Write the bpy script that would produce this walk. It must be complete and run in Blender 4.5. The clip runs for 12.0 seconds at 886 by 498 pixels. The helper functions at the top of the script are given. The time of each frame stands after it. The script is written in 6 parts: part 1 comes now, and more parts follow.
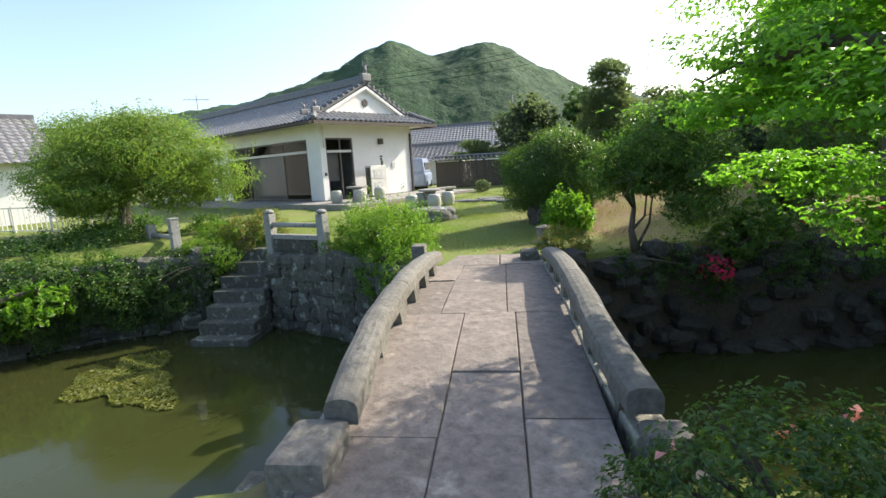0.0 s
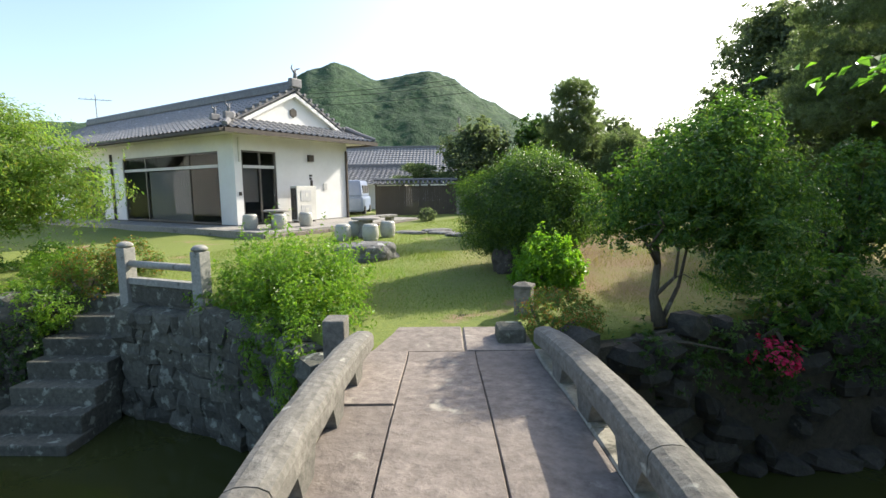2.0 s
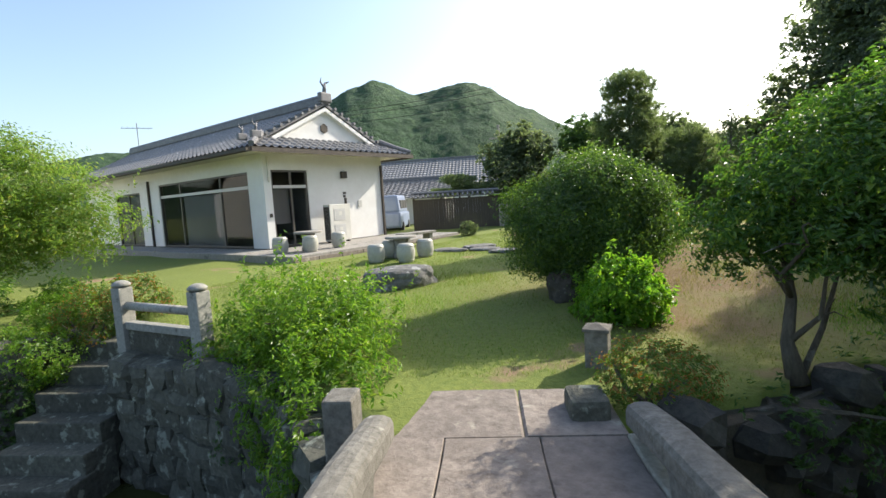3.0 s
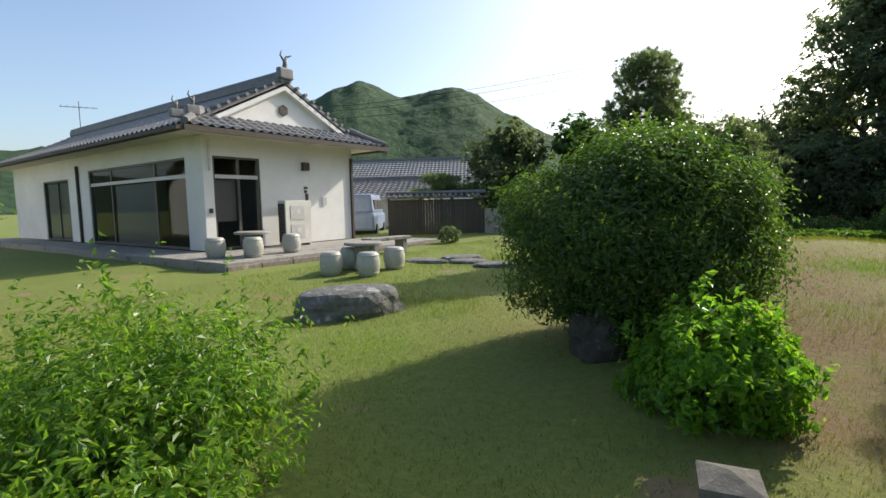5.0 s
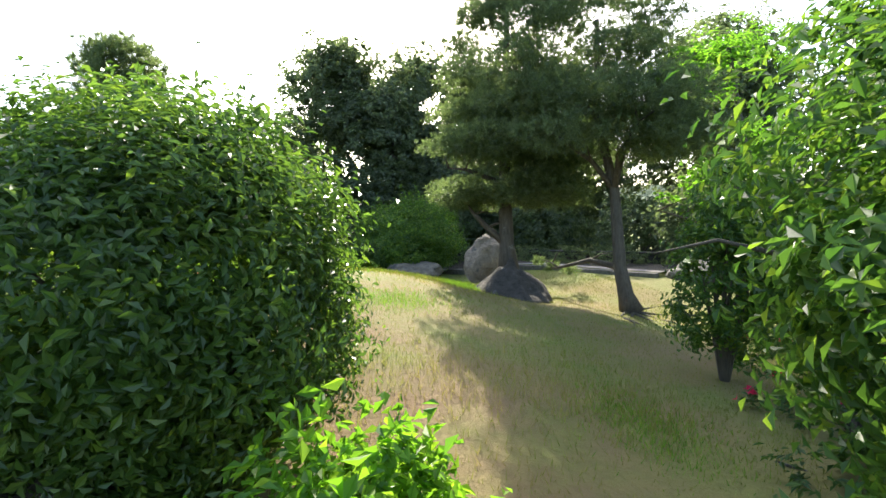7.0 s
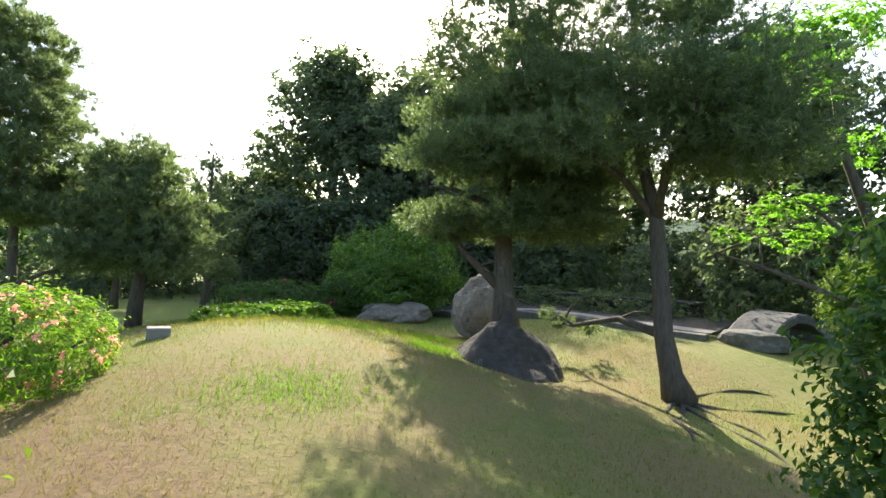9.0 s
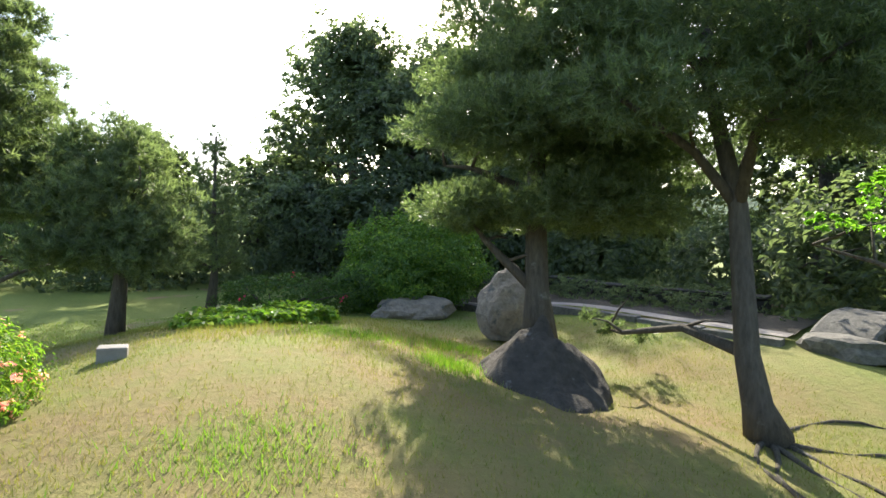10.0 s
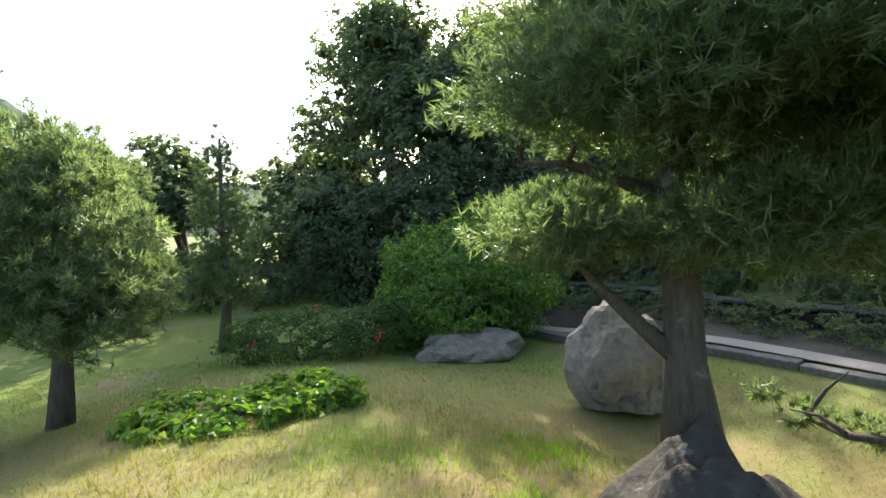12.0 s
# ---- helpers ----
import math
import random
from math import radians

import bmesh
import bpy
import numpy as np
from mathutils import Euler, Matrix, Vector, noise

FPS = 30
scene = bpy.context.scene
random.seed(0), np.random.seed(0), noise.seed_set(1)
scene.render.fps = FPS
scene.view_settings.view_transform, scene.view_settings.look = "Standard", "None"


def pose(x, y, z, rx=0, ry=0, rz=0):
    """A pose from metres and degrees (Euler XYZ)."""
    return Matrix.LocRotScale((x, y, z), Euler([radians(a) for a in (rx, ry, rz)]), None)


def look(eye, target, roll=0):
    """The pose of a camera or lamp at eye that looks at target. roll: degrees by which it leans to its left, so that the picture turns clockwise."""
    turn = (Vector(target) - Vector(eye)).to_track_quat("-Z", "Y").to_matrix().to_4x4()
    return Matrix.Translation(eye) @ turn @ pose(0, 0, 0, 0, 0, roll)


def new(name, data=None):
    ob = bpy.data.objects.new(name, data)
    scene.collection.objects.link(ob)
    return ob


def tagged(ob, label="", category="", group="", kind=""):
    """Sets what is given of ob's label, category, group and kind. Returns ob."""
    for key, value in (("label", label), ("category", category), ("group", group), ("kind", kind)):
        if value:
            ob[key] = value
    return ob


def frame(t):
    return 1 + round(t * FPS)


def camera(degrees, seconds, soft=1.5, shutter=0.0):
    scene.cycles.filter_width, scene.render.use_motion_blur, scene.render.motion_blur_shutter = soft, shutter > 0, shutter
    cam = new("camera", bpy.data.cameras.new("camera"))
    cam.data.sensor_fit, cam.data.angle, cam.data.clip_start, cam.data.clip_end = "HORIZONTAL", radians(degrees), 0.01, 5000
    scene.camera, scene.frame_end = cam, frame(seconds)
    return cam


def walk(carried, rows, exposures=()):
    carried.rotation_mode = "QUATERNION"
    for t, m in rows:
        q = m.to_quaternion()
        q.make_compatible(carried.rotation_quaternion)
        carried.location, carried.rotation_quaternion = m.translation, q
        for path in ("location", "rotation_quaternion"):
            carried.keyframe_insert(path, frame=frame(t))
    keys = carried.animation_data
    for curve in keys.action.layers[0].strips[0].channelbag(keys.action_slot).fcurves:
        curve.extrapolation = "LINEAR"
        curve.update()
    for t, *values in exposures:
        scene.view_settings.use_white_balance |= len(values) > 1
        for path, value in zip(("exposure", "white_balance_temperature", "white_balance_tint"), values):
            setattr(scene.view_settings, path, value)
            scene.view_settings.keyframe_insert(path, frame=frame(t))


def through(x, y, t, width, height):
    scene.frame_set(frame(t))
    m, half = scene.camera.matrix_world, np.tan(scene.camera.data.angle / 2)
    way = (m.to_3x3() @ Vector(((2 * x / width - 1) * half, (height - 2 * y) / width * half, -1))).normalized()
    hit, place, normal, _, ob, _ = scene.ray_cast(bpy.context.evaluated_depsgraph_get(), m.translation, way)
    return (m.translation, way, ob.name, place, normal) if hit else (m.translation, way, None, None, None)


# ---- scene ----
cam = camera(84.0, 12.0)
PATH = [
    (0, (2.428, 0.366, 2.356), (1.152, 1.869, 2.02), -3.4),
    (0.5, (1.997, 0.916, 2.342), (0.622, 2.31, 1.932), -3.6),
    (1, (1.501, 1.441, 2.283), (0.219, 2.928, 1.902), -4.3),
    (1.5, (1.042, 2.047, 2.309), (-0.173, 3.592, 1.939), -2.6),
    (2, (0.657, 2.557, 2.359), (-0.426, 4.22, 2.114), -0.7),
    (2.5, (0.36, 3.141, 2.426), (-0.75, 4.796, 2.252), -3.9),
    (3, (-0.075, 3.683, 2.415), (-1.302, 5.249, 2.219), -3.4),
    (3.2, (-0.257, 3.892, 2.411), (-1.496, 5.44, 2.157), -3.9),
    (5, (-1.499, 5.755, 2.312), (-2.666, 7.369, 2.13), -1.2),
    (5.5, (-1.747, 6.225, 2.203), (-2.459, 8.09, 2.083), -3.3),
    (6, (-1.918, 6.782, 2.131), (-2.432, 8.71, 2.273), -1.9),
    (6.5, (-2.008, 7.424, 2.275), (-1.935, 9.421, 2.189), 1.2),
    (7, (-2.057, 7.709, 2.289), (-1.389, 9.592, 2.2), -0.9),
    (7.2, (-1.981, 7.903, 2.219), (-1.142, 9.718, 2.209), -2.5),
    (8.8, (-0.932, 9.399, 2.452), (-0.3, 11.297, 2.475), 0.3),
    (9, (-0.812, 9.597, 2.426), (-0.21, 11.504, 2.446), 1.2),
    (9.5, (-0.597, 10.072, 2.492), (-0.001, 11.981, 2.463), -0.0),
    (10, (-0.41, 10.549, 2.562), (0.077, 12.488, 2.503), 0.5),
    (10.5, (-0.251, 11.092, 2.617), (0.13, 13.054, 2.522), 1.5),
    (11, (-0.128, 11.475, 2.709), (0.508, 13.368, 2.602), -1.6),
    (11.5, (-0.136, 12.057, 2.824), (0.079, 14.045, 2.771), 0.4),
    (12, (-0.13, 12.568, 2.915), (0.176, 14.542, 2.815), -2.3),
]
walk(cam, [(t, look(eye, target, roll)) for t, eye, target, roll in PATH],
     [(0, 1.2), (2, 1.2), (3, 1.05), (5, 0.6), (5.5, 0.75), (6, 0.9), (6.5, 1.05), (7, 1.8), (9, 1.7), (10.5, 1.8), (11.5, 1.95), (12, 1.85)])

# ---- world, sun, exposure ----
SUN_AZ, SUN_EL = radians(17), radians(33)     # clockwise from +y, above the horizon
world = bpy.data.worlds.new("sky")
scene.world = world
world.use_nodes = True
wn = world.node_tree.nodes
sky = wn.new("ShaderNodeTexSky")
sky.sky_type = "NISHITA"
sky.sun_disc = False
sky.sun_elevation, sky.sun_rotation = SUN_EL, SUN_AZ
sky.air_density, sky.dust_density, sky.ozone_density = 1.0, 2.5, 1.5
world.node_tree.links.new(sky.outputs[0], wn["Background"].inputs[0])
wn["Background"].inputs[1].default_value = 0.15
sun_data = bpy.data.lights.new("sun", "SUN")
sun_data.energy, sun_data.angle, sun_data.color = 3.6, radians(0.6), (1.0, 0.93, 0.8)
sun = new("sun", sun_data)
to_sun = Vector((math.sin(SUN_AZ) * math.cos(SUN_EL), math.cos(SUN_AZ) * math.cos(SUN_EL), math.sin(SUN_EL)))
sun.matrix_world = look((0, 0, 60), Vector((0, 0, 60)) - to_sun)


# ---- materials ----
def mat_base(name, rough=0.8, metal=0.0):
    m = bpy.data.materials.new(name)
    m.use_nodes = True
    nt = m.node_tree
    b = nt.nodes["Principled BSDF"]
    b.inputs["Roughness"].default_value, b.inputs["Metallic"].default_value = rough, metal
    return m, nt, b


def ramp(nt, fac, stops):
    n = nt.nodes.new("ShaderNodeValToRGB")
    e = n.color_ramp.elements
    while len(e) < len(stops):
        e.new(0.5)
    for k, (p, c) in zip(e, stops):
        k.position, k.color = p, (*c, 1)
    nt.links.new(fac, n.inputs[0])
    return n.outputs[0]


def noise_tex(nt, scale, detail=6, rough=0.6, space="Object", stretch=None):
    n = nt.nodes.new("ShaderNodeTexNoise")
    n.inputs["Scale"].default_value, n.inputs["Detail"].default_value, n.inputs["Roughness"].default_value = scale, detail, rough
    if space == "World":
        g = nt.nodes.new("ShaderNodeNewGeometry").outputs["Position"]
    else:
        g = nt.nodes.new("ShaderNodeTexCoord").outputs["Object"]
    if stretch:
        mp = nt.nodes.new("ShaderNodeMapping")
        mp.inputs["Scale"].default_value = stretch
        nt.links.new(g, mp.inputs[0])
        g = mp.outputs[0]
    nt.links.new(g, n.inputs["Vector"])
    return n.outputs["Fac"]


def mix(nt, fac, a, b, blend="MIX"):
    n = nt.nodes.new("ShaderNodeMix")
    n.data_type, n.blend_type = "RGBA", blend
    for sock, v in ((n.inputs[0], fac), (n.inputs[6], a), (n.inputs[7], b)):
        if isinstance(v, (int, float)):
            sock.default_value = v
        elif isinstance(v, tuple):
            sock.default_value = (*v, 1)
        else:
            nt.links.new(v, sock)
    return n.outputs[2]


def bump(nt, b, height, strength=0.4, distance=0.02):
    n = nt.nodes.new("ShaderNodeBump")
    n.inputs["Strength"].default_value, n.inputs["Distance"].default_value = strength, distance
    nt.links.new(height, n.inputs["Height"])
    nt.links.new(n.outputs[0], b.inputs["Normal"])


def surface(name, dark, light, scale=6, rough=0.85, big=0.7, spot=None, spot_scale=9, spot_at=0.6, rel=0.5, dist=0.02, space="World", stretch=None, metal=0.0, vary=0.0):
    """Two-scale noisy surface: fine grain, broad stains and, if given, spots of a third colour."""
    m, nt, b = mat_base(name, rough, metal)
    fine = noise_tex(nt, scale, 8, 0.7, space, stretch)
    broad = noise_tex(nt, big, 4, 0.55, space, stretch)
    c = ramp(nt, fine, [(0.3, dark), (0.7, light)])
    mid = tuple((p + q) / 2 for p, q in zip(dark, light))
    c = mix(nt, ramp(nt, broad, [(0.35, (0.0,) * 3), (0.7, (0.55,) * 3)]), c, tuple(v * 0.75 for v in mid))
    if spot:
        sp = noise_tex(nt, spot_scale, 5, 0.6, space)
        c = mix(nt, ramp(nt, sp, [(spot_at, (0,) * 3), (spot_at + 0.08, (1,) * 3)]), c, spot)
    if vary:
        oi = nt.nodes.new("ShaderNodeObjectInfo")
        c = mix(nt, vary, c, ramp(nt, oi.outputs["Random"], [(0, (0.45,) * 3), (1, (1.5,) * 3)]), "MULTIPLY")
    nt.links.new(c, b.inputs["Base Color"])
    bump(nt, b, fine, rel, dist)
    return m


def leaf(name, dark, light, through=0.45, rough=0.45, tip=None, tip_share=0.8):
    m, nt, b = mat_base(name, rough)
    g = nt.nodes.new("ShaderNodeNewGeometry")
    stops = [(0.0, dark), (0.75, light)]
    if tip:
        stops = [(0.0, dark), (tip_share * 0.9, light), (tip_share, tip), (1.0, tip)]
    c = ramp(nt, g.outputs["Random Per Island"], stops)
    broad = noise_tex(nt, 1.3, 3, 0.5, "World")
    c = mix(nt, ramp(nt, broad, [(0.35, (0,) * 3), (0.7, (0.6,) * 3)]), c, dark)
    nt.links.new(c, b.inputs["Base Color"])
    t = nt.nodes.new("ShaderNodeBsdfTranslucent")
    warm = mix(nt, 0.55, c, (1.9, 2.1, 0.7), "MULTIPLY")
    bright = mix(nt, 1.0, warm, (1.6, 1.6, 1.6), "MULTIPLY")
    nt.links.new(bright, t.inputs["Color"])
    s = nt.nodes.new("ShaderNodeMixShader")
    s.inputs[0].default_value = through
    nt.links.new(b.outputs[0], s.inputs[1])
    nt.links.new(t.outputs[0], s.inputs[2])
    nt.links.new(s.outputs[0], nt.nodes["Material Output"].inputs[0])
    return m


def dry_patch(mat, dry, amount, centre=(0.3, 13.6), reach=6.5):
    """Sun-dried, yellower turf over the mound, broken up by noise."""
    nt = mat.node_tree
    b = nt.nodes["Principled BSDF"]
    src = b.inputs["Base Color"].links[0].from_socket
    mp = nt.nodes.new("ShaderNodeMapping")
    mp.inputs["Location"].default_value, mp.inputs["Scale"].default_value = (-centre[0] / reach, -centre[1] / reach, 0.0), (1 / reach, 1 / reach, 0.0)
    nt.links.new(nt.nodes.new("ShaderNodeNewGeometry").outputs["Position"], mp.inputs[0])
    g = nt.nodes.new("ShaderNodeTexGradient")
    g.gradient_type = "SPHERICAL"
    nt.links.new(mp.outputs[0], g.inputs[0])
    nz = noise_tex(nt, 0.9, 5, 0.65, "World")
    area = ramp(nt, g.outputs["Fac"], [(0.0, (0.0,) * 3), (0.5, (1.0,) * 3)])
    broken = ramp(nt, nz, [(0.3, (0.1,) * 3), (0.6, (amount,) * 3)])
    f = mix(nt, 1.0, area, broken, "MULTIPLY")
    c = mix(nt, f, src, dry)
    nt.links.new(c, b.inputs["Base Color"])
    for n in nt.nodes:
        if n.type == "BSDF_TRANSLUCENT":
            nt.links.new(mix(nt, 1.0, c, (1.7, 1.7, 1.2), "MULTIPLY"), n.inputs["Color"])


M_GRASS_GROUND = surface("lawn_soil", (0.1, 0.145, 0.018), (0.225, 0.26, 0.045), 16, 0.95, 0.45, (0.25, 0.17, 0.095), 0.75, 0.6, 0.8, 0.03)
M_DECK = surface("deck_stone", (0.12, 0.095, 0.078), (0.33, 0.28, 0.235), 11, 0.92, 1.3, (0.38, 0.345, 0.275), 3.4, 0.62, 0.9, 0.02, vary=0.3)
M_PARAPET = surface("weathered_granite", (0.075, 0.068, 0.055), (0.24, 0.225, 0.19), 17, 0.92, 2.2, (0.36, 0.35, 0.29), 6, 0.66, 0.9, 0.014, vary=0.25)
M_GRANITE = surface("pale_granite", (0.2, 0.195, 0.17), (0.42, 0.41, 0.36), 22, 0.9, 2.0, (0.14, 0.135, 0.11), 6, 0.62, 0.7, 0.01, vary=0.15)
M_BANK = surface("bank_stone", (0.045, 0.045, 0.032), (0.15, 0.145, 0.11), 16, 0.92, 1.5, (0.27, 0.28, 0.22), 6, 0.56, 0.8, 0.03, vary=0.6)
M_LEDGE = surface("encrusted_ledge", (0.2, 0.185, 0.14), (0.46, 0.43, 0.35), 14, 0.95, 2.5, (0.1, 0.095, 0.075), 5, 0.6, 1.0, 0.02)
# bank stone darkened: the shade under the trees is put into the colour
M_BANK_SHADE = surface("shaded_canal_stone", (0.022, 0.02, 0.016), (0.075, 0.068, 0.052), 16, 0.9, 1.5, (0.16, 0.15, 0.12), 5, 0.66, 0.8, 0.03, vary=0.5)
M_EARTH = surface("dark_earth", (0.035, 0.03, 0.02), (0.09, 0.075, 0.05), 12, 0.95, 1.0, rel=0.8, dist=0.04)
M_EARTH_JOINT = surface("joint_earth", (0.09, 0.078, 0.056), (0.18, 0.16, 0.115), 30, 0.95, 1.5)
M_ROCK = surface("garden_rock", (0.07, 0.07, 0.065), (0.26, 0.25, 0.23), 9, 0.85, 1.8, (0.42, 0.42, 0.4), 5, 0.6, 0.9, 0.05)
M_ROCK_DARK = surface("dark_rock", (0.036, 0.03, 0.023), (0.125, 0.105, 0.082), 11, 0.95, 2.0, (0.2, 0.19, 0.17), 6, 0.63, 1.0, 0.05)
M_ROCK_WARM = surface("pale_boulder", (0.136, 0.114, 0.086), (0.391, 0.319, 0.238), 9, 0.85, 2.2, (0.1, 0.1, 0.09), 4, 0.6, 0.9, 0.05)
M_PLASTER = surface("white_plaster", (0.74, 0.72, 0.68), (0.82, 0.81, 0.78), 3, 0.9, 0.5, rel=0.08, dist=0.004)
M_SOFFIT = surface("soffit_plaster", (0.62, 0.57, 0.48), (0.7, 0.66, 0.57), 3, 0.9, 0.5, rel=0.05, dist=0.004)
M_TILE = surface("grey_roof_tile", (0.13, 0.127, 0.125), (0.29, 0.28, 0.27), 7, 0.5, 1.0, (0.4, 0.4, 0.39), 3, 0.62, 0.2, 0.01)
M_TILE_DARK = surface("ridge_tile", (0.09, 0.09, 0.095), (0.2, 0.2, 0.205), 9, 0.55, 1.0, rel=0.3, dist=0.01)
M_WOOD_DARK = surface("dark_wood", (0.035, 0.028, 0.022), (0.09, 0.07, 0.05), 5, 0.7, 1.0, rel=0.4, dist=0.006, stretch=(8, 8, 0.6))
M_FRAME = surface("bronze_frame", (0.07, 0.06, 0.05), (0.11, 0.095, 0.08), 5, 0.45, 1.0, rel=0.1, dist=0.003)
M_ALU = surface("pale_aluminium", (0.5, 0.49, 0.46), (0.62, 0.61, 0.58), 8, 0.4, 1.0, rel=0.05, dist=0.003)
M_CREAM = surface("cream_paint", (0.62, 0.6, 0.53), (0.72, 0.7, 0.63), 6, 0.5, 1.0, rel=0.05, dist=0.002)
M_CONCRETE = surface("old_concrete", (0.22, 0.2, 0.175), (0.38, 0.36, 0.32), 14, 0.9, 1.0, (0.14, 0.13, 0.11), 3, 0.58, 0.4, 0.012)
M_CERAMIC = surface("pale_ceramic", (0.34, 0.33, 0.28), (0.5, 0.49, 0.43), 12, 0.45, 3.0, rel=0.1, dist=0.004)
M_GRAVEL = surface("pale_gravel", (0.25, 0.215, 0.185), (0.41, 0.365, 0.315), 40, 0.95, 1.0, rel=0.7, dist=0.02)
M_BARK = surface("tree_bark", (0.05, 0.042, 0.032), (0.16, 0.135, 0.1), 9, 0.95, 2.0, (0.22, 0.21, 0.18), 4, 0.62, 1.0, 0.03, stretch=(3, 3, 0.7))
M_BARK_PALE = surface("pale_bark", (0.16, 0.145, 0.12), (0.34, 0.31, 0.26), 9, 0.9, 2.0, rel=0.7, dist=0.01, stretch=(3, 3, 0.8))
M_BLACK = surface("black_gap", (0.01, 0.01, 0.01), (0.03, 0.03, 0.03), 6, 0.6)
# dark colour on floor, ceiling and partitions stands in for unlit rooms
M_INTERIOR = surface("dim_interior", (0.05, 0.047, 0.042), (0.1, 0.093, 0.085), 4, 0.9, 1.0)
M_CURTAIN = surface("grey_blind", (0.1, 0.095, 0.09), (0.15, 0.14, 0.13), 4, 0.9, 1.0, stretch=(10, 10, 0.3))
M_MOUNT = surface("forested_slope", (0.012, 0.04, 0.016), (0.05, 0.115, 0.035), 0.17, 0.95, 0.025, (0.055, 0.105, 0.035), 0.09, 0.57, rel=1.0, dist=5.0)

L_CAMELLIA = leaf("camellia_leaf", (0.035, 0.072, 0.016), (0.1, 0.165, 0.034), 0.42, 0.36, (0.14, 0.2, 0.03), 0.9)
L_BRIGHT = leaf("bright_leaf", (0.07, 0.16, 0.015), (0.15, 0.27, 0.025), 0.5, 0.4, (0.2, 0.3, 0.03), 0.8)
L_SHRUB = leaf("shrub_leaf", (0.07, 0.145, 0.015), (0.155, 0.25, 0.028), 0.45, 0.4, (0.17, 0.22, 0.035), 0.85)
L_PLUM = leaf("plum_leaf", (0.075, 0.13, 0.025), (0.17, 0.24, 0.055), 0.5, 0.5, (0.17, 0.17, 0.04), 0.88)
L_MAPLE = leaf("maple_leaf", (0.07, 0.165, 0.018), (0.15, 0.285, 0.035), 0.56, 0.4)
L_HEDGE = leaf("hedge_leaf", (0.03, 0.07, 0.015), (0.075, 0.13, 0.025), 0.35, 0.4)
L_AZALEA = leaf("azalea_leaf", (0.05, 0.09, 0.015), (0.1, 0.16, 0.03), 0.4, 0.5, (0.13, 0.16, 0.03), 0.85)
L_AZALEA_RED = leaf("reddish_azalea_leaf", (0.06, 0.11, 0.018), (0.12, 0.18, 0.03), 0.4, 0.5, (0.28, 0.1, 0.03), 0.8)
# lighter leaf colour stands in for sun that doesn't reach the clipped bush
L_CLIPPED = leaf("lightened_clipped_leaf", (0.055, 0.115, 0.018), (0.12, 0.2, 0.035), 0.4, 0.38, (0.2, 0.28, 0.04), 0.9)
L_MID = leaf("tree_leaf", (0.035, 0.085, 0.015), (0.08, 0.15, 0.03), 0.4, 0.4, (0.15, 0.22, 0.03), 0.85)
L_DARK = leaf("dark_tree_leaf", (0.055, 0.075, 0.045), (0.115, 0.14, 0.085), 0.55, 0.4)
L_PINE = leaf("pine_needle", (0.055, 0.08, 0.042), (0.12, 0.15, 0.08), 0.55, 0.4)
L_PINE_FAR = leaf("far_pine_needle", (0.065, 0.09, 0.05), (0.135, 0.165, 0.09), 0.55, 0.45)
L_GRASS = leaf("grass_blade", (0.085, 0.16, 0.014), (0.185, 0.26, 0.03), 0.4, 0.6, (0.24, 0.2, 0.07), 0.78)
L_WEED = leaf("water_weed", (0.09, 0.11, 0.015), (0.19, 0.19, 0.03), 0.3, 0.6)
L_PINK = leaf("pink_petal", (0.6, 0.22, 0.27), (0.8, 0.4, 0.4), 0.4, 0.5)
L_RED = leaf("magenta_petal", (0.5, 0.02, 0.1), (0.65, 0.05, 0.16), 0.35, 0.5)

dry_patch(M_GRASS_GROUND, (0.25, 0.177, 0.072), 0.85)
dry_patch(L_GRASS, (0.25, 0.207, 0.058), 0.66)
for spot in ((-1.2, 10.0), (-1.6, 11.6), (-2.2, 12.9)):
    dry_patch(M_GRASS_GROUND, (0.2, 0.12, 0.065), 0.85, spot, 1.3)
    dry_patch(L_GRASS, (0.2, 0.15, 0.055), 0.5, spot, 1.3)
m, nt, b = mat_base("pond_water", 0.06)
b.inputs["Base Color"].default_value = (0.04, 0.045, 0.013, 1)
b.inputs["IOR"].default_value = 1.33
bump(nt, b, noise_tex(nt, 5, 3, 0.5, "World"), 0.12, 0.02)
M_WATER = m
m, nt, b = mat_base("window_glass", 0.02)
b.inputs["Base Color"].default_value = (0.9, 0.92, 0.92, 1)
b.inputs["Transmission Weight"].default_value, b.inputs["IOR"].default_value = 1.0, 1.12
M_GLASS = m


# ---- mesh helpers ----
def fast_mesh(name, verts, faces, smooth=False):
    verts, faces = np.asarray(verts, np.float32), np.asarray(faces, np.int32)
    me = bpy.data.meshes.new(name)
    k = faces.shape[1]
    me.vertices.add(len(verts))
    me.vertices.foreach_set("co", verts.ravel())
    me.loops.add(faces.size)
    me.loops.foreach_set("vertex_index", faces.ravel())
    me.polygons.add(len(faces))
    me.polygons.foreach_set("loop_start", np.arange(0, faces.size, k, dtype=np.int32))
    me.polygons.foreach_set("use_smooth", np.full(len(faces), smooth))
    me.update(calc_edges=True)
    return me


def thing(name, at=(0, 0, 0), rz=0.0, **tags):
    ob = new(name)
    ob.matrix_world = pose(*at, 0, 0, rz)
    ob.empty_display_size = 0.1
    return tagged(ob, **tags)


